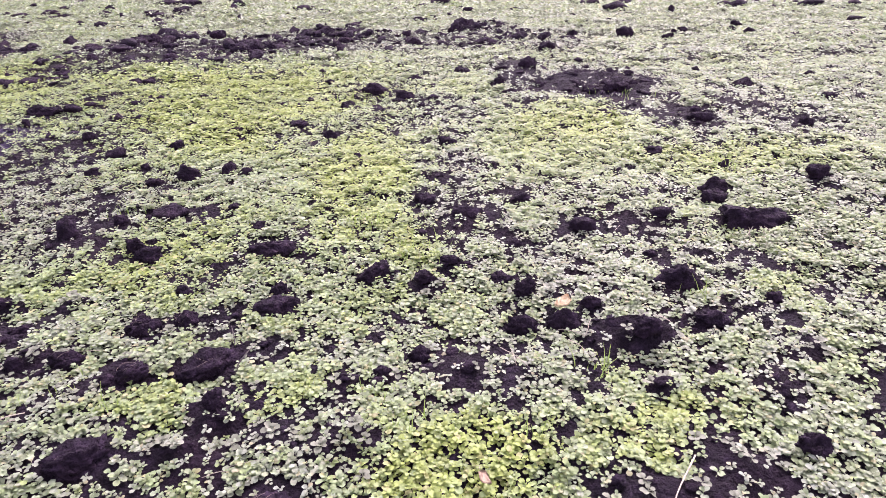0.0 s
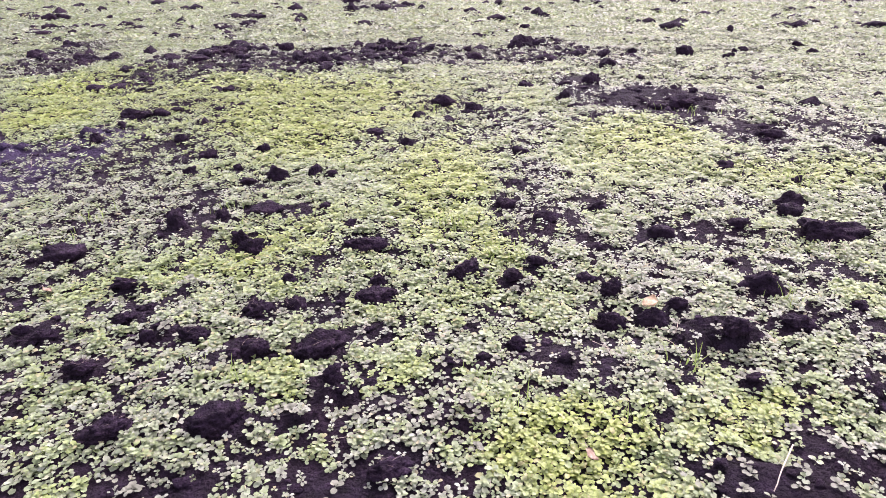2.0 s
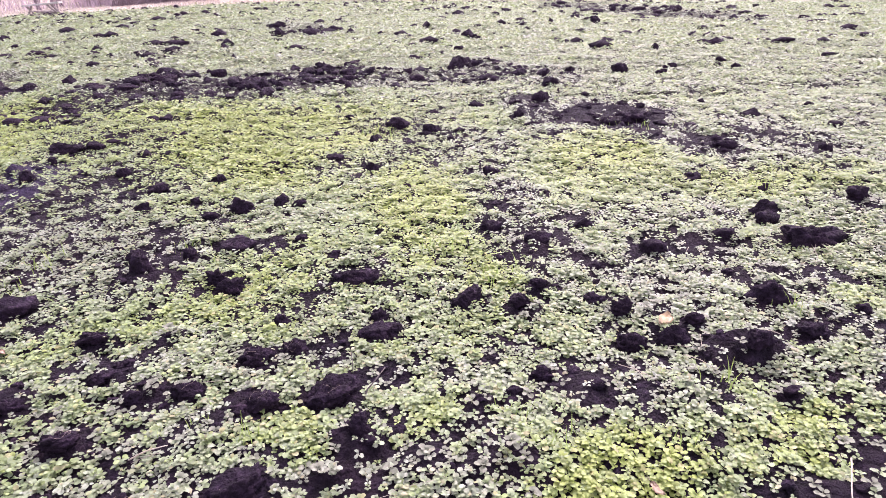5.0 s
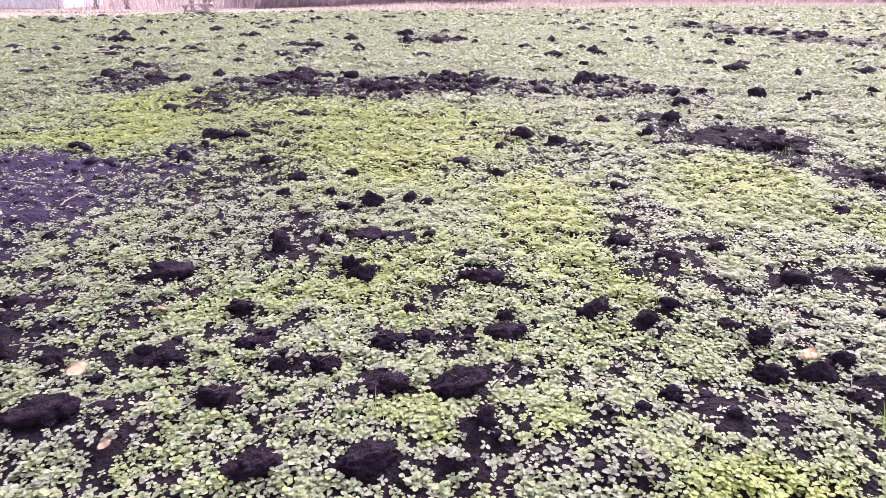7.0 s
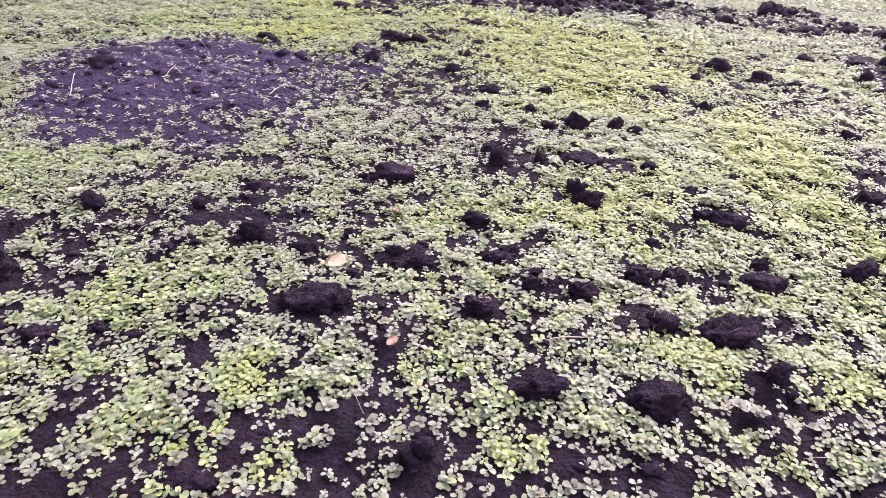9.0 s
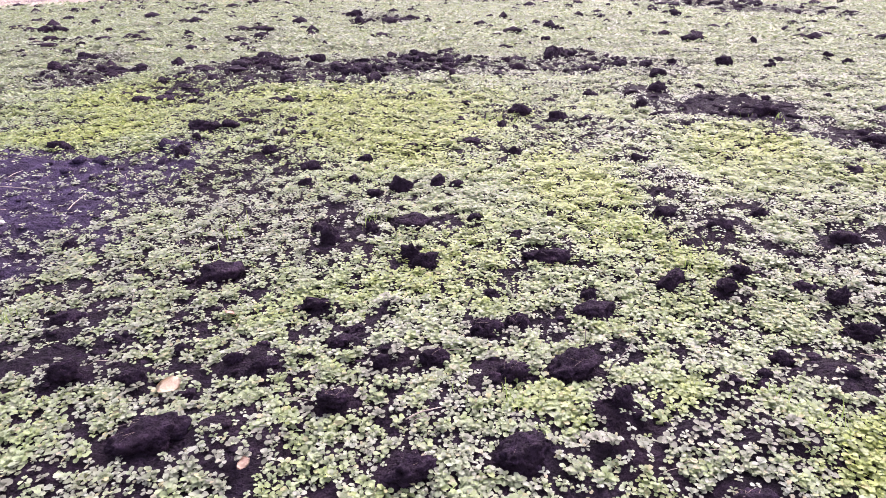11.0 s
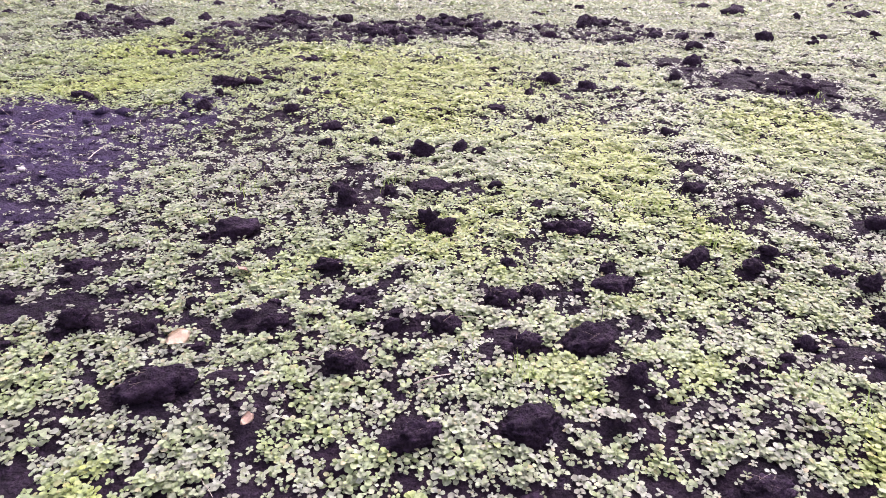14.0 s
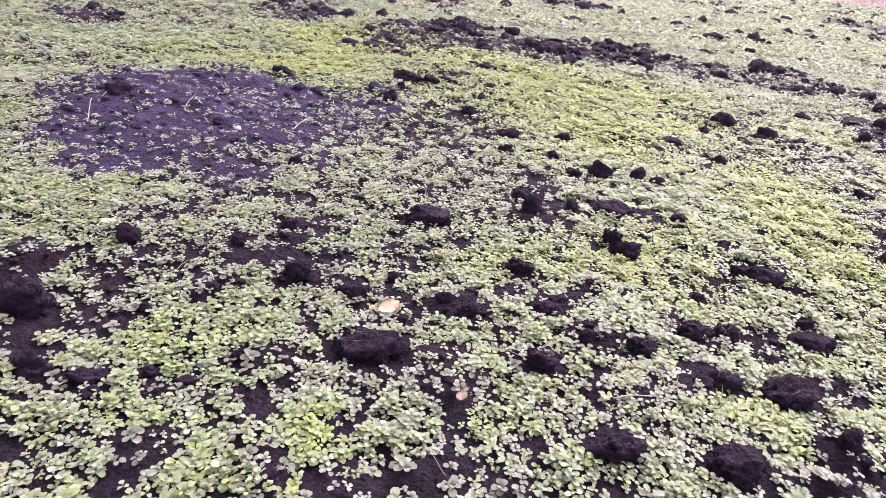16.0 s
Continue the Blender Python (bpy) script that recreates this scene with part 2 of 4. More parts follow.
bare(2.23, 1.72, 0.09, 0.16, -3, 0.82)
bare(1.87, 1.46, 0.14, 0.09, -3, 0.82)
bare(1.81, 1.81, 0.06, 0.05, -3, 0.9)
bare(1.56, 1.96, 0.09, 0.07, -3, 0.7)
bare(0.95, 2.14, 0.08, 0.08, -4, 0.8)
bare(0.79, 2.01, 0.07, 0.05, -4, 0.8)
bare(0.63, 1.98, 0.04, 0.04, -3, 0.9)
bare(1.02, 2.67, 0.08, 0.06, -4, 0.8)
bare(0.77, 2.77, 0.11, 0.10, -4, 0.7)
bare(1.21, 2.86, 0.11, 0.07, -4, 0.6)
bare(1.39, 3.07, 0.24, 0.08, -4, 0.5)
bare(1.09, 3.55, 0.10, 0.21, -4, 0.8)
bare(1.31, 3.45, 0.10, 0.10, -4, 0.7)
bare(1.49, 3.00, 0.10, 0.10, -4, 0.8)
bare(2.29, 3.15, 0.09, 0.14, -4, 0.6)
bare(2.11, 3.70, 0.14, 0.15, -4, 0.5)
bare(1.66, 3.64, 0.09, 0.09, -4, 0.8)
bare(1.31, 4.29, 0.12, 0.21, -4, 0.6)
bare(2.64, 3.67, 0.11, 0.20, -4, 0.6)
bare(2.37, 2.21, 0.14, 0.09, -4, 0.7)
bare(2.48, 1.91, 0.06, 0.08, -4, 0.8)
bare(3.64, 3.55, 0.14, 0.16, -4, 0.6)
bare(2.42, 2.81, 0.07, 0.08, -4, 0.7)
bare(1.63, 2.51, 0.08, 0.06, -3, 0.7)
bare(1.71, 2.34, 0.07, 0.07, -4, 0.9)
bare(-0.70, 2.24, 0.09, 0.11, -3, 0.7)
bare(-0.55, 2.21, 0.12, 0.09, -3, 0.8)
bare(-0.26, 2.14, 0.09, 0.10, -4, 0.8)
bare(-0.35, 2.01, 0.13, 0.07, -3, 0.6)
bare(0.07, 2.48, 0.10, 0.07, -4, 0.8)
bare(0.75, 2.31, 0.05, 0.06, -4, 0.7)
bare(0.45, 2.37, 0.07, 0.05, -4, 0.5)
bare(-0.17, 2.46, 0.20, 0.11, 2, 0.8)
bare(0.31, 2.26, 0.09, 0.08, 2, 0.9)
bare(-0.33, 2.04, 0.13, 0.09, 2, 0.8)
bare(0.18, 1.91, 0.08, 0.08, 2, 0.9)
bare(0.07, 1.75, 0.08, 0.07, 2, 0.7)
bare(-0.90, 2.02, 0.08, 0.09, 2, 0.9)
bare(-1.21, 2.31, 0.12, 0.12, 2, 0.8)
bare(-0.67, 2.27, 0.08, 0.11, 2, 0.8)
bare(-1.25, 1.89, 0.12, 0.14, 2, 0.7)
bare(-1.15, 1.72, 0.09, 0.09, 2, 0.49)
bare(-0.62, 1.68, 0.11, 0.08, 2, 0.82)
bare(-0.21, 1.68, 0.11, 0.09, 2, 0.66)
bare(0.34, 1.75, 0.11, 0.05, 2, 0.8)
bare(0.95, 2.06, 0.07, 0.07, 1, 0.9)
bare(0.67, 2.00, 0.03, 0.03, 1, 0.9)
bare(0.09, 2.42, 0.09, 0.07, 2, 0.8)
bare(-0.99, 2.73, 0.09, 0.07, 2, 0.7)
bare(-0.66, 2.72, 0.08, 0.07, 2, 0.7)
bare(0.75, 2.77, 0.11, 0.10, 2, 0.6)
bare(0.99, 2.64, 0.08, 0.08, 2, 0.7)
bare(1.10, 3.62, 0.14, 0.23, 3, 0.8)
bare(1.32, 4.30, 0.12, 0.19, 3, 0.7)
bare(1.87, 3.12, 0.12, 0.11, 2, 0.7)
bare(1.50, 2.94, 0.12, 0.08, 2, 0.6)
bare(2.21, 3.13, 0.19, 0.16, 2, 0.5)
bare(-0.43, 3.69, 0.14, 0.09, 3, 0.6)
bare(-0.96, 3.57, 0.10, 0.18, 3, 0.7)
bare(-1.47, 3.12, 0.18, 0.11, 2, 0.7)
bare(-2.04, 2.67, 0.13, 0.11, -0, 0.9)
bare(-2.13, 2.38, 0.12, 0.12, -0, 0.8)
bare(-1.93, 2.33, 0.09, 0.13, -1, 0.9)
bare(-2.17, 2.13, 0.09, 0.07, -1, 0.9)
bare(-1.63, 2.21, 0.06, 0.05, -1, 0.8)
bare(-1.19, 2.31, 0.14, 0.10, -1, 0.8)
bare(-0.99, 2.21, 0.08, 0.04, -1, 0.6)
bare(-0.83, 2.43, 0.10, 0.08, -1, 0.8)
bare(-0.66, 2.26, 0.06, 0.10, -1, 0.8)
bare(-0.83, 2.04, 0.09, 0.08, -0, 0.9)
bare(-0.74, 2.58, 0.06, 0.10, -1, 0.6)
bare(-0.96, 2.74, 0.09, 0.06, -1, 0.7)
bare(-1.15, 1.76, 0.11, 0.06, -1, 0.9)
bare(-1.06, 1.86, 0.08, 0.04, -0, 0.7)
bare(-1.85, 1.71, 0.09, 0.07, -0, 0.74)
bare(-2.17, 2.02, 0.06, 0.06, 0, 0.8)
bare(-1.76, 1.79, 0.06, 0.06, -1, 0.7)
bare(-0.99, 2.54, 0.06, 0.07, -0, 0.6)
bare(-0.66, 1.94, 0.05, 0.06, 0, 0.7)
bare(-0.48, 1.94, 0.04, 0.06, -1, 0.7)
bare(-0.20, 1.85, 0.08, 0.04, -0, 0.6)
bare(-0.35, 2.05, 0.08, 0.06, -1, 0.8)
bare(0.26, 2.27, 0.09, 0.08, -0, 0.8)
bare(0.17, 1.91, 0.10, 0.06, -1, 0.9)
bare(0.39, 1.75, 0.09, 0.07, -0, 0.8)
bare(0.02, 1.77, 0.05, 0.05, -1, 0.7)
bare(-2.67, 3.05, 0.18, 0.19, -1, 0.6)
bare(-2.60, 2.70, 0.08, 0.12, -0, 0.6)
bare(-1.79, 3.51, 0.10, 0.07, -1, 0.6)
bare(-1.83, 2.55, 0.10, 0.08, -0, 0.7)
bare(-1.07, 1.37, 0.06, 0.13, 15, 0.82)
bare(-0.91, 1.31, 0.06, 0.08, 15, 0.82)
bare(-0.42, 1.36, 0.11, 0.10, 15, 0.74)
bare(-1.58, 1.28, 0.06, 0.12, 16, 0.66)
bare(-1.40, 1.22, 0.05, 0.13, 15, 0.66)
bare(-1.79, 1.00, 0.07, 0.07, 15, 0.74)
bare(-0.75, 1.23, 0.06, 0.05, 14, 0.66)
bare(-1.25, 1.80, 0.14, 0.07, 16, 0.7)
bare(-1.92, 2.33, 0.09, 0.11, 18, 0.8)
bare(-2.06, 2.73, 0.14, 0.10, 19, 0.8)
bare(-1.93, 1.21, 0.06, 0.05, 15, 0.66)
bare(-1.97, 1.50, 0.11, 0.06, 16, 0.57)
bare(0.33, 1.75, 0.11, 0.07, 15, 0.8)
bare(-0.12, 1.47, 0.07, 0.05, 14, 0.57)
bare(-1.23, 1.33, 0.05, 0.04, 15, 0.49)
bare(-2.33, 1.42, 0.09, 0.07, 16, 0.57)
bare(-1.50, 1.07, 0.07, 0.05, 14, 0.66)
bare(-1.59, 1.01, 0.06, 0.06, 14, 0.57)
lush(1.08, 1.59, 0.33, 0.15, -3, 0.9)
lush(1.66, 1.55, 0.20, 0.15, -3, 0.6)
lush(1.68, 1.92, 0.13, 0.09, -3, 0.4)
lush(0.53, 1.99, 0.24, 0.09, -3, 0.5)
lush(0.96, 3.17, 0.19, 0.28, -4, 0.6)
lush(2.59, 2.38, 0.15, 0.16, -3, 0.4)
lush(-0.04, 1.86, 0.12, 0.09, -3, 0.4)
lush(0.74, 3.94, 0.45, 0.41, -4, 0.5)
lush(-1.49, 1.43, 0.15, 0.10, 16, 0.5)
lush(-1.53, 1.14, 0.09, 0.10, 15, 0.6)
lush(-1.28, 1.13, 0.07, 0.07, 15, 0.6)
lush(-0.64, 1.36, 0.11, 0.10, 15, 0.5)
lush(-0.08, 1.98, 0.17, 0.13, 16, 0.5)
lush(0.13, 1.56, 0.10, 0.10, 15, 0.5)
lush(-2.17, 1.71, 0.16, 0.12, 17, 0.4)
lush(-1.04, 1.64, 0.11, 0.07, 16, 0.5)
lush(-0.21, 3.02, 0.36, 0.33, 18, 0.5)
bare(-3.44, 4.45, 0.98, 1.38, 33, 1)
bare(-3.48, 3.47, 0.43, 0.59, 9, 0.85)
bare(-3.59, 4.27, 0.83, 1.24, 9, 1)
bare(-3.94, 3.55, 0.40, 0.84, 32, 0.3)
bare(-2.42, 4.56, 0.35, 0.61, 32, 0.6)
bare(-6.57, 7.08, 0.43, 0.59, 57, 0.8)
bare(-4.79, 9.76, 0.55, 0.87, -7, 0.78)
bare(-2.82, 9.46, 0.76, 1.91, -7, 0.82)
bare(-1.36, 9.64, 1.02, 1.21, -7, 0.82)
bare(-0.01, 10.22, 0.76, 1.06, -7, 0.82)
bare(1.06, 9.85, 0.74, 0.81, -7, 0.57)
bare(2.50, 10.34, 0.72, 1.28, -8, 0.61)
bare(3.47, 9.54, 0.50, 0.92, -7, 0.41)
bare(-2.23, 7.00, 0.65, 0.94, -6, 0.4)
bare(3.10, 6.45, 0.64, 0.89, -6, 0.95)
bare(2.42, 7.16, 0.29, 0.77, -6, 0.76)
bare(3.45, 5.12, 0.35, 0.37, -5, 0.95)
bare(4.29, 5.23, 0.42, 0.81, -5, 0.57)
bare(0.74, 6.41, 0.61, 0.80, -6, 0.62)
bare(0.17, 5.23, 0.33, 0.44, -5, 0.47)
bare(-2.45, 5.09, 0.31, 0.93, -5, 0.8)
bare(-1.73, 5.00, 0.58, 0.90, -5, 0.65)
bare(-0.92, 3.63, 0.20, 0.43, -4, 0.65)
bare(-1.43, 3.84, 0.61, 0.64, -4, 0.4)
bare(-0.40, 3.71, 0.22, 0.13, -4, 0.6)
bare(1.40, 4.27, 0.24, 0.27, -5, 0.6)
bare(1.23, 3.45, 0.27, 0.30, -4, 0.7)
bare(2.31, 3.63, 0.46, 0.25, -5, 0.35)
bare(-1.52, 4.39, 0.35, 0.46, 30, 0.4)
bare(0.78, 6.15, 0.81, 1.03, 31, 0.47)
bare(1.17, 4.13, 0.11, 0.47, 24, 0.7)
bare(-1.04, 4.60, 0.28, 0.66, 29, 0.35)
bare(-1.99, 6.57, 0.56, 0.42, 4, 0.6)
bare(-1.64, 4.67, 0.50, 1.09, 3, 0.4)
bare(-5.38, 10.91, 0.50, 1.82, 6, 0.66)
bare(11.26, 23.23, 1.85, 6.19, 10, 0.74)
bare(-0.92, 20.17, 0.86, 3.11, 10, 0.57)
bare(-8.04, 14.02, 1.74, 1.28, 8, 0.25)
bare(-3.57, 15.63, 0.78, 2.76, 8, 0.33)
lush(0.71, 4.40, 0.44, 1.47, -5, 0.8)
lush(2.48, 5.08, 0.57, 0.64, -5, 0.9)
lush(-0.20, 3.26, 0.29, 0.53, -4, 0.6)
lush(-0.69, 7.14, 1.26, 1.38, -6, 0.8)
lush(-3.49, 7.88, 0.92, 1.33, -6, 0.9)
lush(0.98, 3.07, 0.19, 0.24, -4, 0.576)
lush(3.20, 4.09, 0.81, 0.32, -5, 0.7)
lush(-0.33, 6.31, 1.54, 1.41, 33, 0.9)
lush(-0.39, 3.18, 0.49, 0.40, 23, 0.595)
lush(-0.88, 2.83, 0.41, 0.17, 22, 0.36)
lush(-2.40, 7.14, 1.74, 1.85, 40, 0.7)
lush(-3.55, 6.26, 1.00, 0.83, 4, 0.8)
lush(2.27, 4.69, 0.57, 0.77, 3, 0.6)


def soil_height(x, y):
    """The lie of the ploughed soil, metres."""
    far = np.clip((np.hypot(x, y) - 9) / 30, 0, 1)
    h = 0.05 * (vnoise(x, y, 1.9, 1) - 0.5) + 0.05 * (vnoise(x, y, 0.55, 2) - 0.5)
    lump = np.abs(vnoise(x, y, 0.21, 3) - 0.5) * 2
    h += 0.035 * (1 - lump) ** 2 * vnoise(x, y, 0.8, 4) + 0.022 * (vnoise(x, y, 0.09, 6) - 0.5) + 0.010 * (vnoise(x, y, 0.04, 8) - 0.5)
    b = patches(BARES, np.atleast_1d(x), np.atleast_1d(y), 0.3)
    clumps = 0.075 * np.abs(vnoise(x, y, 0.17, 31) - 0.45) + 0.07 * (vnoise(x, y, 0.34, 32) - 0.4) + 0.03 * np.abs(vnoise(x, y, 0.075, 33) - 0.5)
    return h * (1 + 0.8 * far) - 0.02 + b * b * clumps


def edge_y(x):
    """The far border of the field."""
    line = np.interp(x, (-300, -60, -18, -15, -10, -6.5, -1.5, 4, 12, 23, 34, 60, 300), (12, 20, 27, 29.5, 35, 38, 41, 45, 50.5, 56, 60, 68, 100))
    return line + 1.6 * (vnoise(x, 0 * x, 6.0, 3) - 0.5)


# ---- ground ----
def grow(start, step, factor, end):
    out, p = [], start
    while p < end:
        step *= factor
        p += step
        out.append(p)
    return out


def ground_sheet():
    fine = 0.040
    right = grow(5.0, fine, 1.07, 1500)
    left = [-v for v in grow(5.2, fine, 1.07, 1500)][::-1]
    xs = np.array(left + list(np.arange(-5.2, 5.0 + 1e-6, fine)) + right)
    back = [-v for v in grow(-0.8, 0.05, 1.14, 1500)][::-1]
    ys = np.array(back + list(np.arange(0.8, 7.0, fine)) + grow(7.0, fine, 1.03, 60) + grow(61, 2.0, 1.3, 1500))
    gx, gy = np.meshgrid(xs, ys)
    z = soil_height(gx.ravel(), gy.ravel())
    gap = np.maximum(np.gradient(xs)[None, :] * np.ones_like(gy), np.gradient(ys)[:, None] * np.ones_like(gx)).ravel()
    z = z * np.clip(2.2 - gap / 0.5, 0.0, 1)
    nx, ny = len(xs), len(ys)
    i = (np.arange(ny - 1)[:, None] * nx + np.arange(nx - 1)[None, :]).ravel()
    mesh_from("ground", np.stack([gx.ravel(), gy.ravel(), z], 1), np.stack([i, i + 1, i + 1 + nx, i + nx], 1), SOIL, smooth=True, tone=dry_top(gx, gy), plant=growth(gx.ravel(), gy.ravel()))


def growth(x, y):
    """What covers the soil: 0 none, up to 0.8 a film of seed leaves in the farther field, 2 matted grass past its edge."""
    inside = 0.8 * np.clip((y - 7) / 7, 0, 1) * (1 - patches(BARES, x, y, 0.3))
    return np.where(y < edge_y(x) - 0.3, inside, 2.0)


def mesh_data(name, verts, faces, material, smooth=False, tone=None, plant=None):
    """A mesh from arrays; faces all have the same number of corners."""
    me = bpy.data.meshes.new(name)
    n, k = faces.shape
    me.vertices.add(len(verts))
    me.vertices.foreach_set("co", np.ascontiguousarray(verts, np.float32).ravel())
    me.loops.add(n * k)
    me.loops.foreach_set("vertex_index", np.ascontiguousarray(faces, np.int32).ravel())
    me.polygons.add(n)
    me.polygons.foreach_set("loop_start", np.arange(0, n * k, k, dtype=np.int32))
    if smooth:
        me.polygons.foreach_set("use_smooth", np.ones(n, bool))
    me.materials.append(material)
    if tone is not None:
        me.attributes.new("tone", 'FLOAT', 'POINT').data.foreach_set("value", np.ascontiguousarray(tone, np.float32))
    if plant is not None:
        me.attributes.new("plant", 'FLOAT', 'POINT').data.foreach_set("value", np.ascontiguousarray(plant, np.float32))
    me.update(calc_edges=True)
    return me


def mesh_from(name, verts, faces, material, smooth=False, tone=None, plant=None):
    return new(name, mesh_data(name, verts, faces, material, smooth, tone, plant))


ground_sheet()
tagged(bpy.data.objects["ground"], "dark moist ploughed soil of an open field", "ground", kind="structure")


def part(name, bm, material, parent, label=""):
    me = bpy.data.meshes.new(name)
    bm.to_mesh(me)
    bm.free()
    me.materials.append(material)
    ob = new(name, me)
    ob.parent = parent
    return tagged(ob, label)


def whole(name, bm, material, m, label, category, group="", smooth=True):
    me = bpy.data.meshes.new(name)
    if smooth:
        for f in bm.faces:
            f.smooth = True
    bm.to_mesh(me)
    bm.free()
    me.materials.append(material)
    ob = new(name, me)
    ob.matrix_world = m
    return tagged(ob, label, category, group)


def ground_z(x, y):
    return float(soil_height(np.array([x]), np.array([y]))[0])


def tube(bm, points, r0, r1, sides=5):
    """A tapered tube along points."""
    rings = []
    n = len(points)
    for i, p in enumerate(points):
        p = Vector(p)
        way = (Vector(points[min(i + 1, n - 1)]) - Vector(points[max(i - 1, 0)])).normalized()
        side = way.orthogonal().normalized()
        up = way.cross(side)
        r = r0 + (r1 - r0) * i / (n - 1)
        rings.append([bm.verts.new(p + r * (math.cos(a) * side + math.sin(a) * up)) for a in [2 * math.pi * k / sides for k in range(sides)]])
    for a, b in zip(rings, rings[1:]):
        for k in range(sides):
            bm.faces.new((a[k], a[(k + 1) % sides], b[(k + 1) % sides], b[k]))
    bm.faces.new(rings[0][::-1])
    bm.faces.new(rings[-1])
    return bm


def box(bm, x0, y0, z0, x1, y1, z1):
    made = bmesh.ops.create_cube(bm, size=1.0, matrix=Matrix.Translation(((x0 + x1) / 2, (y0 + y1) / 2, (z0 + z1) / 2)) @ Matrix.Diagonal((x1 - x0, y1 - y0, z1 - z0, 1)))
    return made["verts"]


# ---- clods ----
def clod(x, y, w, d, h, turn):
    """A lump of ploughed earth, sunk a little into the ground."""
    r = random.Random(round(x * 811 + y * 677))
    far = math.hypot(x, y)
    w, d, h = w * 0.93, d * 0.93, h * 0.95
    bm = bmesh.new()
    bmesh.ops.create_icosphere(bm, subdivisions=4 if (far < 3.3 and w > 0.1) or (far < 9 and w > 0.3) else 3, radius=1.0)
    s = Vector((r.uniform(0, 90), r.uniform(0, 90), r.uniform(0, 90)))
    lean = r.uniform(-0.3, 0.3)
    cuts = [(Vector((r.gauss(0, 1), r.gauss(0, 1), r.gauss(0.2, 0.8))).normalized(), r.uniform(0.5, 0.85)) for _ in range(9)]
    grain = max(0.05, 0.22 * w)
    for v in bm.verts:
        p = v.co.copy()
        for n, c in cuts:
            over = p.dot(n) - c
            if over > 0:
                p -= n * over * 0.7
        k = 1.15 + 0.46 * noise.noise(p * 1.3 + s) + 0.34 * noise.noise(p * 2.6 + s) + 0.30 * abs(noise.noise(p * 4.5 + s)) + 0.26 * noise.noise(p * 9 + s) + 0.16 * noise.noise(p * 19 + s)
        k += 0.20 * grain / w * noise.noise(p * w / grain + s) + 0.15 * grain / w * noise.noise(p * w / grain * 2.3 + s)
        q = p * k
        sharp = Vector([math.copysign(abs(c) ** 0.85, c) for c in q])
        q = q.lerp(sharp, 0.25)
        q.z = math.copysign(abs(q.z) ** 0.9, q.z)
        q *= 0.74
        v.co = (q.x * w / 2 + lean * max(q.z, 0) * w * 0.25, q.y * d / 2, max(q.z, -0.35) * h * (0.95 if far < 2.7 else 1.15))
    z = ground_z(x, y) + 0.006
    size = "large " if w > 0.22 else "small " if w < 0.12 else ""
    ob = whole("earth_clod", bm, CLOD, pose(x, y, z + h * 0.10, 0, 0, turn), size + "lump of dark crumbly earth turned up on the field", "clod", "earth clods on the field")
    CLODS.append((x, y, w, d, radians(turn), h, z))
    if far < 2.5 and w > 0.13:
        for i in range(r.randint(2, 4)):
            a, bow, aside, up = r.uniform(0, 6.28), r.uniform(-0.25, 0.25), r.uniform(-0.2, 0.2), []
            for j in range(9):
                u = (j - 4) / 9
                m, o = u * 0.5, aside + bow * math.cos(u * 5)
                px, py = (math.cos(a) * m - math.sin(a) * o) * w, (math.sin(a) * m + math.cos(a) * o) * d
                up.append((px, py, h * 0.70 * math.sqrt(max(1 - (2.2 * px / w) ** 2 - (2.2 * py / d) ** 2, 0.05)) + 0.006))
            part("root", tube(bmesh.new(), up, 0.0008, 0.0003, 4), ROOT, ob, "thin dry root fibre")
    return ob


clod(0.41, 1.44, 0.169, 0.115, 0.042, -3)
clod(-0.90, 1.29, 0.097, 0.066, 0.049, 19)
clod(-0.23, 1.69, 0.269, 0.183, 0.070, 20)
clod(-0.58, 1.65, 0.200, 0.136, 0.050, 18)
clod(-1.44, 1.04, 0.131, 0.089, 0.037, 14)
clod(0.18, 1.89, 0.114, 0.077, 0.057, 15)
clod(0.63, 1.98, 0.067, 0.045, 0.022, 1)
clod(-0.19, 2.10, 0.170, 0.116, 0.055, 21)
clod(0.07, 2.16, 0.325, 0.221, 0.081, 19)
clod(0.78, 2.01, 0.079, 0.054, 0.034, 2)
clod(-0.85, 2.00, 0.155, 0.106, 0.052, 19)
clod(-0.46, 2.22, 0.142, 0.097, 0.071, 20)
clod(0.93, 2.14, 0.119, 0.081, 0.049, -7)
clod(-0.68, 2.23, 0.097, 0.066, 0.049, 12)
clod(-1.49, 1.91, 0.304, 0.207, 0.076, 14)
clod(-0.24, 2.43, 0.193, 0.131, 0.078, 16)
clod(-0.09, 2.48, 0.157, 0.107, 0.079, 19)
clod(-1.98, 1.55, 0.090, 0.061, 0.022, 24)
clod(1.80, 1.79, 0.083, 0.057, 0.022, 1)
clod(-1.14, 2.27, 0.148, 0.101, 0.037, 18)
clod(-1.88, 1.72, 0.082, 0.055, 0.041, 17)
clod(-0.86, 2.41, 0.128, 0.087, 0.032, 23)
clod(2.14, 1.42, 0.151, 0.103, 0.075, 1)
clod(-1.43, 2.17, 0.092, 0.063, 0.027, 18)
clod(0.29, 2.58, 0.242, 0.165, 0.061, 12)
clod(-2.10, 1.54, 0.056, 0.038, 0.028, 19)
clod(-1.27, 2.32, 0.087, 0.059, 0.043, 16)
clod(1.38, 2.27, 0.200, 0.136, 0.084, -3)
clod(-0.80, 2.53, 0.138, 0.094, 0.042, 25)
clod(-2.26, 1.45, 0.153, 0.104, 0.038, 23)
clod(0.30, 2.70, 0.117, 0.080, 0.059, 18)
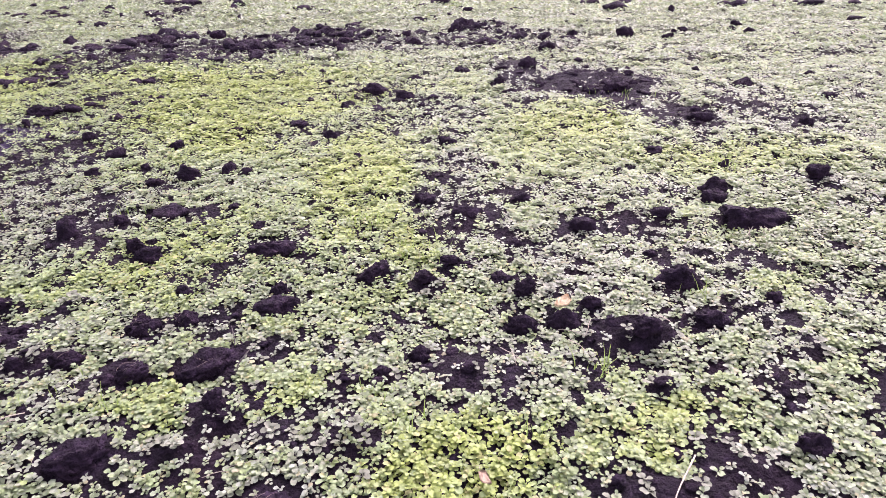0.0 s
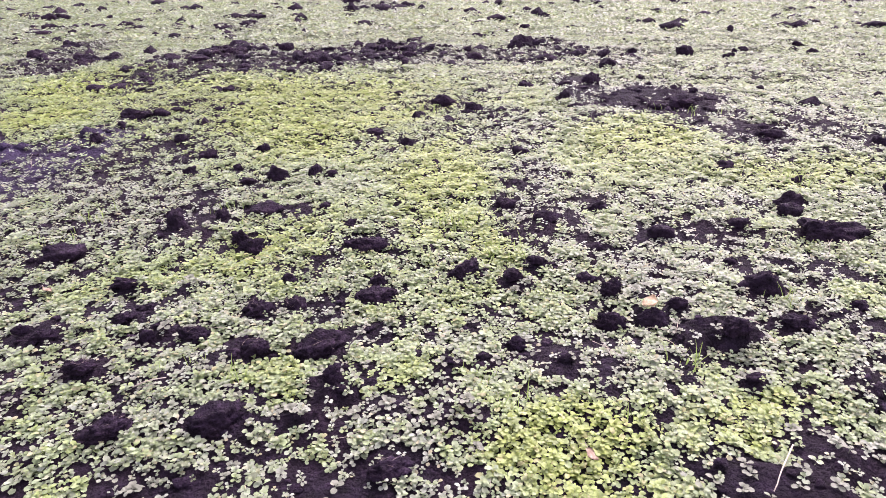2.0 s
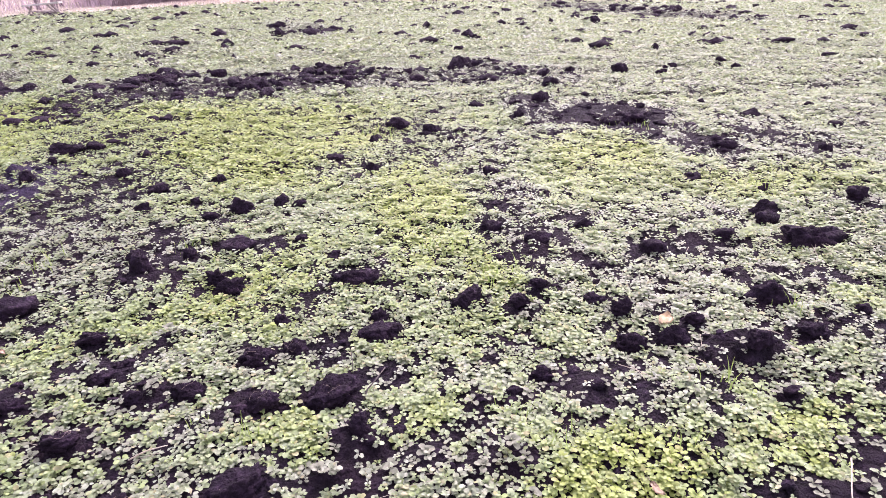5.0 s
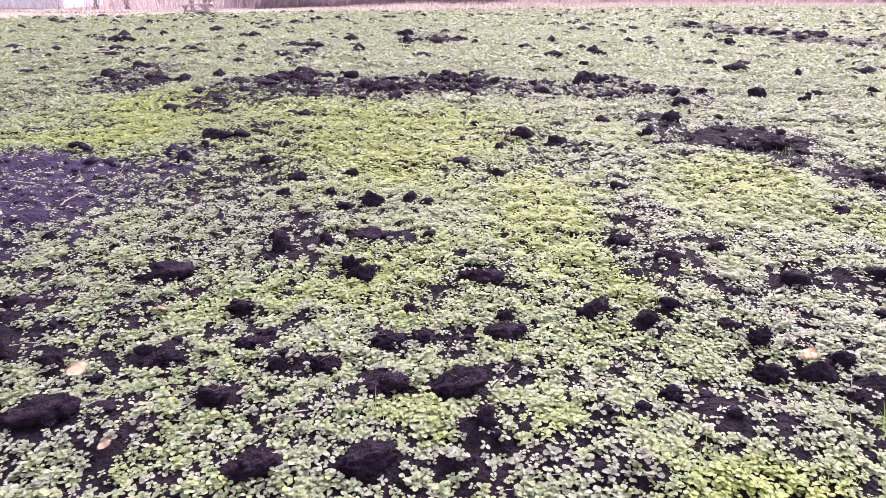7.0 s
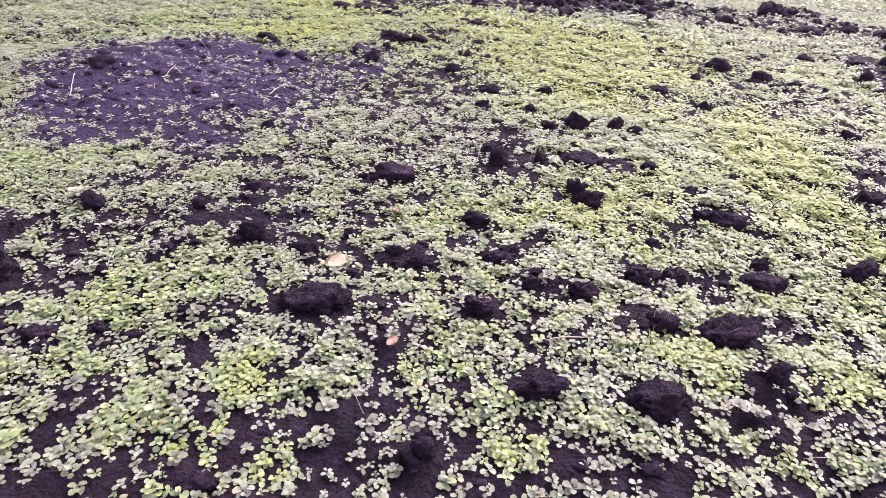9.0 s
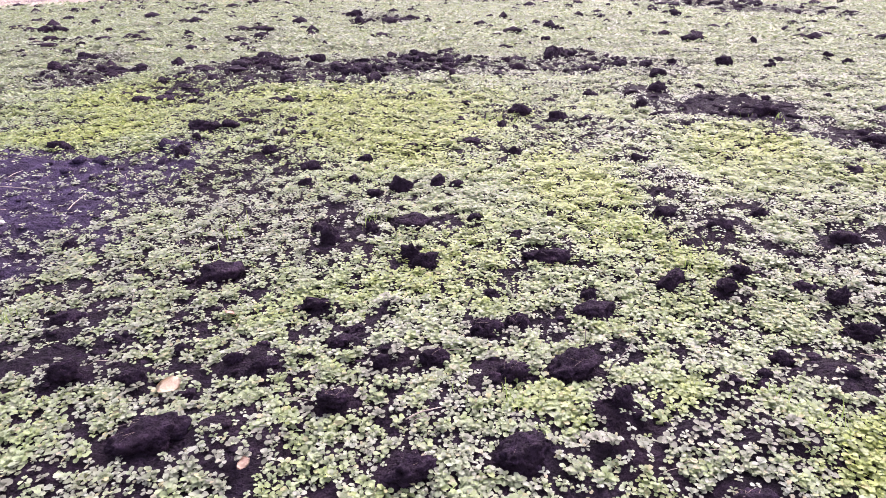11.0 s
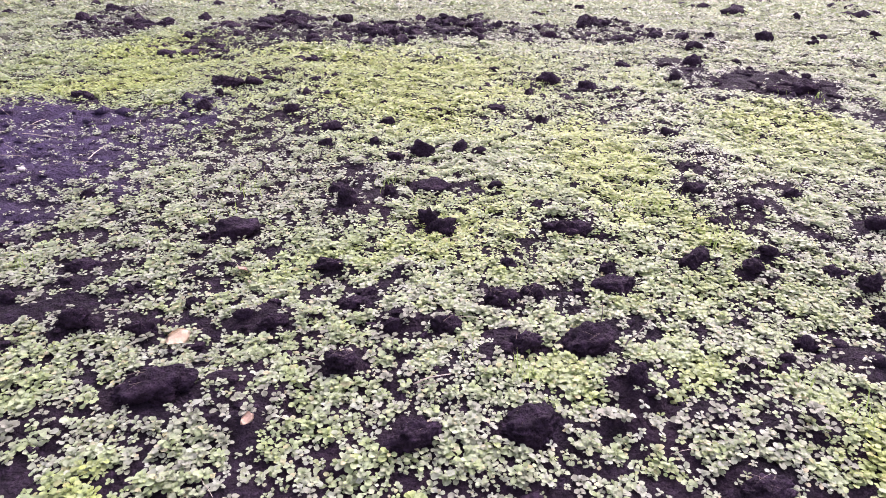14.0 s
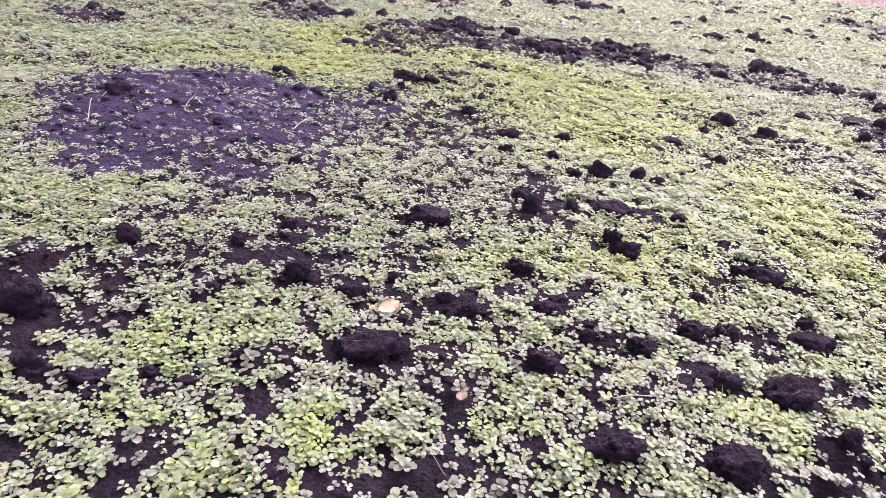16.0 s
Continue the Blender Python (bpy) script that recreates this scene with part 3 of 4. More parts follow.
clod(1.56, 2.24, 0.173, 0.118, 0.081, -5)
clod(-0.15, 2.74, 0.091, 0.062, 0.045, 15)
clod(-1.63, 2.24, 0.104, 0.071, 0.048, -3)
clod(1.86, 2.08, 0.163, 0.111, 0.054, -3)
clod(-2.43, 1.43, 0.166, 0.113, 0.062, 14)
clod(-1.68, 2.28, 0.112, 0.076, 0.034, 17)
clod(-1.63, 2.32, 0.100, 0.068, 0.035, 16)
clod(1.00, 2.70, 0.143, 0.097, 0.036, -1)
clod(0.74, 2.79, 0.199, 0.136, 0.063, 22)
clod(1.70, 2.33, 0.115, 0.078, 0.034, -5)
clod(-0.98, 2.73, 0.142, 0.097, 0.036, 13)
clod(-1.52, 2.47, 0.080, 0.054, 0.034, 23)
clod(1.46, 2.54, 0.136, 0.093, 0.068, -2)
clod(-1.89, 2.26, 0.136, 0.092, 0.059, 14)
clod(-2.33, 1.86, 0.065, 0.044, 0.033, 12)
clod(1.36, 2.67, 0.156, 0.106, 0.039, -6)
clod(2.17, 2.15, 0.193, 0.131, 0.048, -2)
clod(1.14, 2.84, 0.119, 0.081, 0.030, -8)
clod(0.19, 3.13, 0.286, 0.194, 0.071, 12)
clod(-0.45, 3.15, 0.193, 0.132, 0.076, 16)
clod(-2.71, 1.72, 0.312, 0.200, 0.102, 4)
clod(-0.52, 3.23, 0.158, 0.107, 0.079, 23)
clod(2.18, 2.46, 0.253, 0.172, 0.080, -4)
clod(-2.25, 2.45, 0.092, 0.063, 0.037, 14)
clod(1.50, 3.00, 0.124, 0.084, 0.031, 0)
clod(0.09, 3.40, 0.102, 0.070, 0.040, 19)
clod(2.53, 2.28, 0.114, 0.077, 0.046, -1)
clod(-2.10, 2.74, 0.173, 0.118, 0.043, 21)
clod(-1.51, 3.13, 0.273, 0.185, 0.068, 26)
clod(-2.67, 2.27, 0.124, 0.085, 0.062, 21)
clod(2.18, 2.81, 0.090, 0.061, 0.022, -2)
clod(-0.96, 3.44, 0.155, 0.106, 0.077, 20)
clod(1.29, 3.37, 0.204, 0.139, 0.051, 2)
clod(-0.74, 3.60, 0.108, 0.073, 0.054, 24)
clod(1.91, 3.17, 0.229, 0.156, 0.057, 2)
clod(1.67, 3.59, 0.145, 0.099, 0.041, 1)
clod(2.40, 3.23, 0.166, 0.113, 0.041, -1)
clod(2.85, 3.07, 0.463, 0.315, 0.116, -7)
clod(2.89, 3.53, 0.216, 0.147, 0.098, 2)
clod(2.82, 3.41, 0.208, 0.142, 0.095, 2)
clod(-0.22, 3.41, 0.093, 0.059, 0.020, 12)
clod(-0.59, 3.66, 0.062, 0.052, 0.031, 5)
clod(1.07, 3.61, 0.163, 0.121, 0.060, 4)
clod(-2.45, 3.56, 0.122, 0.097, 0.048, -0)
clod(-0.10, 3.72, 0.111, 0.084, 0.036, -10)
clod(-0.48, 3.71, 0.261, 0.214, 0.057, -10)
clod(-1.05, 3.63, 0.174, 0.122, 0.061, -8)
clod(-0.73, 4.22, 0.144, 0.117, 0.034, 5)
clod(-0.15, 4.38, 0.128, 0.105, 0.043, -1)
clod(-0.53, 4.36, 0.215, 0.165, 0.091, -8)
clod(-0.28, 4.41, 0.146, 0.119, 0.065, 5)
clod(3.61, 3.59, 0.176, 0.144, 0.081, 5)
clod(0.64, 4.50, 0.080, 0.064, 0.034, 5)
clod(3.18, 3.96, 0.098, 0.075, 0.048, -2)
clod(2.82, 4.32, 0.182, 0.151, 0.043, -8)
clod(-0.88, 4.52, 0.073, 0.049, 0.036, -9)
clod(-1.22, 4.44, 0.137, 0.085, 0.064, 2)
clod(0.41, 5.09, 0.163, 0.119, 0.075, 6)
clod(-4.13, 4.24, 0.251, 0.151, 0.092, 11)
clod(1.33, 4.71, 0.174, 0.121, 0.067, 9)
clod(-0.81, 5.07, 0.139, 0.108, 0.070, -7)
clod(-1.24, 4.97, 0.200, 0.161, 0.058, -1)
clod(0.09, 5.49, 0.206, 0.169, 0.046, 5)
clod(2.76, 5.31, 0.150, 0.110, 0.043, -7)
clod(3.50, 4.99, 0.267, 0.183, 0.059, -4)
clod(-2.32, 5.30, 0.182, 0.141, 0.066, 8)
clod(4.25, 4.69, 0.165, 0.099, 0.079, 5)
clod(-1.63, 5.47, 0.199, 0.135, 0.057, -9)
clod(0.47, 6.09, 0.148, 0.118, 0.074, -0)
clod(1.08, 6.19, 0.253, 0.160, 0.067, -6)
clod(2.15, 6.24, 0.238, 0.156, 0.061, -9)
clod(3.16, 6.12, 0.364, 0.291, 0.088, -6)
clod(0.80, 6.63, 0.306, 0.245, 0.093, -5)
clod(-3.45, 5.71, 0.246, 0.167, 0.075, -3)
clod(-2.36, 5.93, 0.124, 0.093, 0.060, -10)
clod(-2.42, 6.35, 0.373, 0.241, 0.082, -3)
clod(-2.17, 6.45, 0.213, 0.138, 0.056, 2)
clod(2.10, 6.61, 0.175, 0.144, 0.087, -3)
clod(5.02, 5.52, 0.156, 0.130, 0.044, -7)
clod(4.52, 6.14, 0.333, 0.235, 0.073, -4)
clod(1.24, 7.23, 0.241, 0.193, 0.053, 3)
clod(2.53, 7.31, 0.305, 0.200, 0.122, -8)
clod(1.81, 7.47, 0.237, 0.162, 0.082, 0)
clod(-1.89, 7.42, 0.188, 0.155, 0.056, -4)
clod(-1.75, 7.47, 0.217, 0.155, 0.055, -2)
clod(1.12, 7.87, 0.189, 0.122, 0.043, -6)
clod(5.48, 6.47, 0.162, 0.115, 0.042, 5)
clod(3.13, 8.65, 0.320, 0.246, 0.125, 13)
clod(0.06, 9.74, 0.225, 0.181, 0.045, -10)
clod(-1.20, 9.64, 0.331, 0.273, 0.062, 1)
clod(3.31, 9.42, 0.211, 0.148, 0.097, -1)
clod(-2.74, 9.50, 0.386, 0.320, 0.073, 4)
clod(-0.57, 10.05, 0.311, 0.232, 0.059, -6)
clod(5.08, 9.20, 0.204, 0.172, 0.102, -2)
clod(3.82, 9.76, 0.190, 0.115, 0.079, -1)
clod(4.60, 9.60, 0.318, 0.225, 0.149, 1)
clod(2.12, 10.66, 0.395, 0.300, 0.165, -1)
clod(6.43, 9.34, 0.253, 0.192, 0.096, -9)
clod(5.61, 9.82, 0.203, 0.149, 0.053, -10)
clod(5.40, 9.70, 0.170, 0.122, 0.061, 2)
clod(-1.73, 10.83, 0.323, 0.219, 0.108, 5)
clod(-4.63, 10.06, 0.382, 0.315, 0.072, -1)
clod(-3.80, 10.45, 0.296, 0.223, 0.126, -8)
clod(2.30, 11.24, 0.442, 0.370, 0.139, 9)
clod(6.39, 9.80, 0.215, 0.154, 0.049, 6)
clod(6.62, 10.10, 0.216, 0.164, 0.063, -3)
clod(-3.73, 10.97, 0.164, 0.100, 0.066, 3)
clod(1.62, 12.11, 0.372, 0.250, 0.070, -5)
clod(-5.61, 10.45, 0.262, 0.203, 0.065, -9)
clod(1.91, 12.33, 0.152, 0.113, 0.076, -0)
clod(-5.99, 11.12, 0.251, 0.194, 0.068, 5)
clod(-3.08, 12.29, 0.217, 0.176, 0.070, -8)
clod(6.29, 11.83, 0.181, 0.119, 0.090, -6)
clod(6.21, 11.62, 0.181, 0.115, 0.090, 9)
clod(2.71, 13.35, 0.310, 0.259, 0.072, -2)
clod(-7.33, 11.45, 0.270, 0.213, 0.090, -5)
clod(-6.44, 12.59, 0.222, 0.151, 0.063, -5)
clod(2.60, 14.82, 0.206, 0.159, 0.084, 5)
clod(-3.28, 14.50, 0.345, 0.273, 0.081, -10)
clod(9.13, 12.52, 0.392, 0.302, 0.089, -5)
clod(-6.51, 13.41, 0.210, 0.136, 0.095, -3)
clod(-3.35, 15.10, 0.423, 0.351, 0.082, 1)
clod(3.54, 15.12, 0.201, 0.122, 0.101, -9)
clod(2.70, 15.29, 0.190, 0.125, 0.060, 4)
clod(1.89, 15.71, 0.194, 0.139, 0.052, -4)
clod(3.48, 15.53, 0.219, 0.148, 0.108, 4)
clod(-3.49, 16.13, 0.306, 0.207, 0.112, -4)
clod(-9.20, 14.27, 0.440, 0.303, 0.083, -0)
clod(-7.75, 14.95, 0.549, 0.439, 0.103, -7)
clod(-6.27, 16.05, 0.316, 0.260, 0.086, -5)
clod(-5.34, 16.44, 0.185, 0.134, 0.058, 3)
clod(-1.24, 17.44, 0.429, 0.284, 0.199, -3)
clod(-3.89, 17.71, 0.277, 0.173, 0.081, 5)
clod(-8.65, 16.54, 0.568, 0.393, 0.107, -1)
clod(0.21, 18.87, 0.518, 0.359, 0.169, -1)
clod(-7.34, 17.06, 0.289, 0.233, 0.095, -3)
clod(-8.37, 16.75, 0.494, 0.335, 0.093, -7)
clod(-0.76, 18.95, 0.175, 0.131, 0.087, -5)
clod(-3.44, 18.82, 0.324, 0.241, 0.074, 1)
clod(7.65, 18.24, 0.388, 0.301, 0.166, 1)
clod(6.44, 18.58, 0.210, 0.169, 0.078, 2)
clod(-1.42, 19.82, 0.604, 0.435, 0.153, 4)
clod(-0.56, 19.66, 0.181, 0.125, 0.090, -5)
clod(-3.82, 20.23, 0.377, 0.268, 0.071, 4)
clod(-10.65, 17.72, 0.253, 0.157, 0.106, 1)
clod(8.15, 19.46, 0.418, 0.301, 0.143, -1)
clod(-8.65, 19.38, 0.389, 0.299, 0.119, 1)
clod(0.32, 22.00, 0.402, 0.328, 0.149, -1)
clod(-10.61, 20.23, 0.453, 0.357, 0.088, -1)
clod(11.58, 19.95, 0.282, 0.217, 0.078, 8)
clod(2.80, 22.94, 0.247, 0.194, 0.078, 8)
clod(7.22, 22.66, 0.254, 0.190, 0.127, -3)
clod(4.18, 23.54, 0.365, 0.297, 0.069, -3)
clod(6.51, 23.99, 0.455, 0.320, 0.155, 6)
clod(11.52, 22.19, 0.457, 0.311, 0.112, 5)
clod(-13.86, 20.86, 0.344, 0.291, 0.129, -1)
clod(11.23, 22.97, 0.777, 0.500, 0.147, -1)
clod(10.38, 23.25, 0.389, 0.254, 0.195, -7)


# ---- seedlings ----
def seedling_density(x, y):
    """Share of the full stand at a place, 0..1."""
    b = patches(BARES, x, y, 0.25)
    n = 0.20 * vnoise(x, y, 0.75, 11) + 0.24 * vnoise(x, y, 0.26, 12) + 0.28 * vnoise(x, y, 0.12, 13) + 0.28 * vnoise(x, y, 0.06, 14)
    full = np.clip(0.67 + 0.09 * (y - 1.3) + 0.08 * np.clip(x, -1.8, 1.2) * np.clip(3 - y, 0, 1), 0.48, 0.96)
    rough = np.clip(full + 3.3 * (n - 0.48), 0.06, 1)
    l = patches(LUSHES, x, y, 0.6)
    d = np.maximum(rough, (0.85 + 0.15 * rough) * np.clip(1.2 * l, 0, 1)) * (1 - np.where(y > 5, 0.97, 0.92) * np.clip(1.08 * b, 0, 1) * (1 - 0.6 * l))
    for cx, cy, w, dep, turn, h, z in CLODS:
        near = np.nonzero((np.abs(x - cx) < w) & (np.abs(y - cy) < w))[0]
        if len(near):
            dx, dy = x[near] - cx, y[near] - cy
            p, q = (dx * math.cos(turn) + dy * math.sin(turn)) / (w * 0.5), (-dx * math.sin(turn) + dy * math.cos(turn)) / (dep * 0.5)
            d[near[np.hypot(p, q) < 0.92]] = 0
    return d, l


def sow(y0, y1, per_m2):
    """Places of plants in a strip of the plan ahead of the lane, denser where the stand is full, thinning out at its sides."""
    left, right = -1.7 - 0.97 * y1, 1.4 + 0.92 * y1
    n = int(per_m2 * (y1 - y0) * (right - left))
    x, y = rng.uniform(left, right, n), rng.uniform(y0, y1, n)
    side = np.minimum(x - (-1.40 - 0.97 * y), (1.10 + 0.92 * y) - x) + 0.5 * (vnoise(x, y, 0.5, 41) - 0.5)
    front = y - 0.70 + 0.3 * (vnoise(x, y, 0.4, 42) - 0.5)
    keep = (y < edge_y(x) - 0.5) & (rng.random(n) < np.clip(side / 0.3 + 0.5, 0, 1) * np.clip(front / 0.2, 0, 1))
    x, y = x[keep], y[keep]
    d, l = seedling_density(x, y)
    keep = rng.random(len(x)) < d
    return x[keep], y[keep], l[keep], d[keep]


def leaves(name, sown, per_plant, size, high, bend, shape, label):
    """Seedlings as one mesh: every plant holds a low rosette of stalked, rounded leaves whose blades bend to lie level."""
    x, y, l, d = sown
    n = len(x)
    z = soil_height(x, y)
    count = rng.integers(per_plant - 2, per_plant + 2, n)
    plant = np.repeat(np.arange(n), count)
    m = len(plant)
    rank = np.arange(m) - (np.cumsum(count) - count)[plant]      # 0 and 1: the seed leaves, low and wide; the last: the youngest
    young = rank / per_plant
    vigour = (0.60 + 0.75 * rng.random(n) ** 1.4) * (0.80 + 0.30 * d)
    yaw = rng.uniform(0, 2 * math.pi, n)[plant] + np.where(rank < 2, rank * math.pi, rank * 2.4) + rng.normal(0, 0.25, m)
    length = size * vigour[plant] * np.where(rank < 2, 0.80, 1.18 - 0.62 * young) * rng.uniform(0.82, 1.18, m)
    width = length * rng.uniform(0.66, 0.92, m) * np.where(rank < 2, 1.15, 1.0)
    tilt = np.clip(0.30 + 0.75 * young + rng.normal(0, 0.16, m), 0.1, 1.25)
    roll = rng.normal(0, 0.16, m)
    droop = np.clip(bend * (0.34 + 0.30 * tilt) + rng.normal(0, 0.07, m), 0.05, 0.8)
    stem = high * vigour[plant] * (0.25 + 0.75 * young) * rng.uniform(0.7, 1.3, m)
    ca, sa, ct, st, cr, sr = np.cos(yaw), np.sin(yaw), np.cos(tilt), np.sin(tilt), np.cos(roll), np.sin(roll)
    ahead = np.stack([ca * ct, sa * ct, st], 1)
    side0 = np.stack([-sa, ca, 0 * ca], 1)
    up0 = np.cross(ahead, side0)
    side, up = side0 * cr[:, None] + up0 * sr[:, None], up0 * cr[:, None] - side0 * sr[:, None]
    root = np.stack([x[plant], y[plant], z[plant] + stem], 1)
    outline, tri = shape
    t = np.array(outline)
    v = (root[:, None] + t[None, :, :1] * (ahead * length[:, None])[:, None] + t[None, :, 1:2] * (side * width[:, None])[:, None]
         + (t[None, :, 2:3] - droop[:, None, None] * t[None, :, :1] ** 2) * (up * length[:, None])[:, None])
    k = len(t)
    f = (np.arange(m)[:, None, None] * k + np.array(tri)[None]).reshape(-1, 3)
    tone = 0.10 + 0.55 * l[plant] + 0.32 * d[plant] + rng.normal(0, 0.10, n)[plant] + 0.10 * (young - 0.5)
    each = rng.random(n)[plant]
    ob = mesh_from(name, v.reshape(-1, 3), f, LEAF, smooth=True, tone=np.repeat(np.clip(tone, 0, 1), k), plant=np.repeat(each, k))
    return tagged(ob, label, "seedlings", kind="stuff")


def fan(hub, rim):
    return [(hub, a, b) for a, b in zip(rim, rim[1:])]


# leaf outlines: along, across, up; a short stalk, a rounded blade and a sunken rib
STALKED = ([(0, 0, 0), (0.30, 0.07, 0), (0.46, 0.37, 0.06), (0.72, 0.48, 0.09), (0.95, 0.30, 0.05), (0.97, 0, 0.01), (0.96, -0.29, 0.05), (0.71, -0.47, 0.09), (0.45, -0.36, 0.06), (0.64, 0, -0.015)],
           [(0, 9, 1)] + fan(9, [1, 2, 3, 4, 5, 6, 7, 8]) + [(9, 8, 0)])
ROUND = ([(0.28, 0, 0), (0.58, 0.40, 0.05), (0.92, 0.30, 0.03), (0.96, -0.28, 0.03), (0.58, -0.40, 0.05)], fan(0, [1, 2, 3, 4]))
KITE = ([(0.2, 0, 0), (0.66, 0.44, 0.03), (1.0, 0, 0), (0.64, -0.44, 0.03)], fan(0, [1, 2, 3]))

leaves("seedlings_near", sow(0.7, 3.0, 2450), 6, 0.0222, 0.019, 1.0, STALKED, "low rosettes of pale green mustard seedlings with rounded stalked leaves")
leaves("seedlings_next", sow(3.0, 4.8, 1600), 8, 0.0265, 0.019, 0.9, ROUND, "young pale green mustard seedlings between dark clods")
leaves("seedlings_middle", sow(4.8, 7.5, 980), 7, 0.034, 0.021, 0.75, ROUND, "young green seedlings covering the soil in patches")
leaves("seedlings_beyond", sow(7.5, 12, 480), 6, 0.047, 0.024, 0.6, KITE, "green seedlings with bare soil between")
leaves("seedlings_far", sow(12, 25, 122), 5, 0.081, 0.03, 0.5, KITE, "green seedling cover of the farther field")
leaves("seedlings_distant", sow(25, 62, 21), 4, 0.150, 0.04, 0.4, KITE, "green seedling cover towards the field border")


# ---- single seedlings on the bare spots ----
def seedling(count, size, high, r):
    """One young plant: a short stem that holds a rosette of leaves."""
    bm = bmesh.new()
    ob = whole("seedling", tube(bm, [(0, 0, -0.012), (0.001, 0, high * 0.5), (0.0, 0.001, high)], 0.0012, 0.0010, 5), LEAF, pose(0, 0, 0), "single pale green mustard seedling on bare dark soil", "seedling", "single seedlings on bare soil")
    outline, tri = STALKED
    for i in range(count):
        yaw, young = i * 2.4 + r.uniform(-0.3, 0.3), i / count
        length = size * (1.1 - 0.5 * young) * r.uniform(0.85, 1.15)
        tilt = 0.35 + 0.7 * young + r.uniform(-0.15, 0.15)
        turn = Matrix.Rotation(yaw, 3, 'Z') @ Matrix.Rotation(-tilt, 3, 'Y') @ Matrix.Rotation(r.uniform(-0.2, 0.2), 3, 'X')
        lm = bmesh.new()
        vs = [lm.verts.new(turn @ Vector((a * length, b * length * 0.85, (c - 0.5 * a * a) * length)) + Vector((0, 0, high * (0.55 + 0.45 * young)))) for a, b, c in outline]
        for f in tri:
            lm.faces.new([vs[j] for j in f]).smooth = True
        part("leaf", lm, LEAF, ob)
    return ob


def single_seedlings(total):
    r = random.Random(21)
    kinds = [seedling(n, z, h, r) for n, z, h in ((4, 0.022, 0.012), (5, 0.026, 0.014), (6, 0.028, 0.015), (4, 0.030, 0.016), (7, 0.030, 0.016), (5, 0.021, 0.012))]
    spots = [b for b in BARES if b[1] < 5.6 and b[5] > 0.5]
    placed, free = [], kinds[:]
    while len(placed) < total:
        cx, cy, a, b, turn, share = r.choice(spots)
        q, p = r.uniform(0, 6.28), 0.9 * math.sqrt(r.random())
        dx, dy = math.cos(q) * p * a, math.sin(q) * p * b
        x, y = cx + dx * math.cos(turn) - dy * math.sin(turn), cy + dx * math.sin(turn) + dy * math.cos(turn)
        if y < 1.05 or x < -1.2 - 0.95 * y or any(math.hypot(x - u, y - v) < 0.045 for u, v in placed):
            continue
        if any(math.hypot(x - c[0], y - c[1]) < 0.45 * c[2] for c in CLODS):
            continue
        placed.append((x, y))
        m = pose(x, y, ground_z(x, y), r.uniform(-8, 8), r.uniform(-8, 8), r.uniform(0, 360))
        if free:
            free.pop().matrix_world = m
        else:
            copy_thing(r.choice(kinds), m)


single_seedlings(260)


# ---- crumbs of soil between the plants ----
def crumbs(name, r0, r1, per_m2, small, large, spread, label, tall=1.0, strewn=0.10, cuts=2):
    n = int(per_m2 * spread / 2 * (r1 * r1 - r0 * r0))
    r, a = np.sqrt(rng.uniform(r0 * r0, r1 * r1, n)), rng.uniform(-spread / 2, spread / 2, n)
    x, y = r * np.sin(a), r * np.cos(a) + 0.2
    keep = (rng.random(n) < strewn + (1 - strewn) * patches(BARES, x, y, 0.3)) & (y < edge_y(x))
    x, y = x[keep], y[keep]
    n = len(x)
    bm = bmesh.new()
    bmesh.ops.create_icosphere(bm, subdivisions=cuts, radius=1.0)
    bm.verts.ensure_lookup_table()
    ball = np.array([v.co[:] for v in bm.verts])
    tri = np.array([[v.index for v in f.verts] for f in bm.faces])
    bm.free()
    size = small + (large - small) * rng.random(n) ** 3.5
    shape = ball[None] * (1 + (0.32 if cuts == 1 else 0.55) * (rng.random((n, len(ball), 1)) - 0.5) + 0.35 * np.sin(ball[None] @ rng.normal(0, 2.2, (n, 3, 1)) + rng.uniform(0, 6, (n, 1, 1)))) * np.stack([rng.uniform(0.7, 1.3, n), rng.uniform(0.6, 1.1, n), tall * rng.uniform(0.3, 0.7, n)], 1)[:, None]
    ang = rng.uniform(0, 6.28, n)
    c, s = np.cos(ang)[:, None], np.sin(ang)[:, None]
    sx, sy = shape[..., 0] * c - shape[..., 1] * s, shape[..., 0] * s + shape[..., 1] * c
    z = soil_height(x, y)
    v = np.stack([x[:, None] + sx * size[:, None] / 2, y[:, None] + sy * size[:, None] / 2, (z + size * 0.02)[:, None] + shape[..., 2] * size[:, None] / 2], -1)
    f = (np.arange(n)[:, None, None] * len(ball) + tri[None]).reshape(-1, 3)
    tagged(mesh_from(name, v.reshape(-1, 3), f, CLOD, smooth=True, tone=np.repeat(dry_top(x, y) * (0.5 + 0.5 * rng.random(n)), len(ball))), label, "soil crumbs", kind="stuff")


crumbs("soil_crumbs_near", 0.6, 5.5, 260, 0.010, 0.06, 2.2, "small dark crumbs of loose earth", 1.0, 0.06)
crumbs("soil_crumbs_middle", 5.5, 15, 70, 0.02, 0.15, 2.0, "dark crumbs and small clods of earth", 1.1, 0.12, 1)
crumbs("clod_heaps", 8.2, 13, 52, 0.04, 0.26, 1.5, "heaped dark clods on the bare strips of the field", 1.2, 0.0, 2)
crumbs("soil_crumbs_far", 13, 60, 6.0, 0.08, 0.5, 1.5, "dark clods scattered over the farther field", 0.9, 0.4, 1)


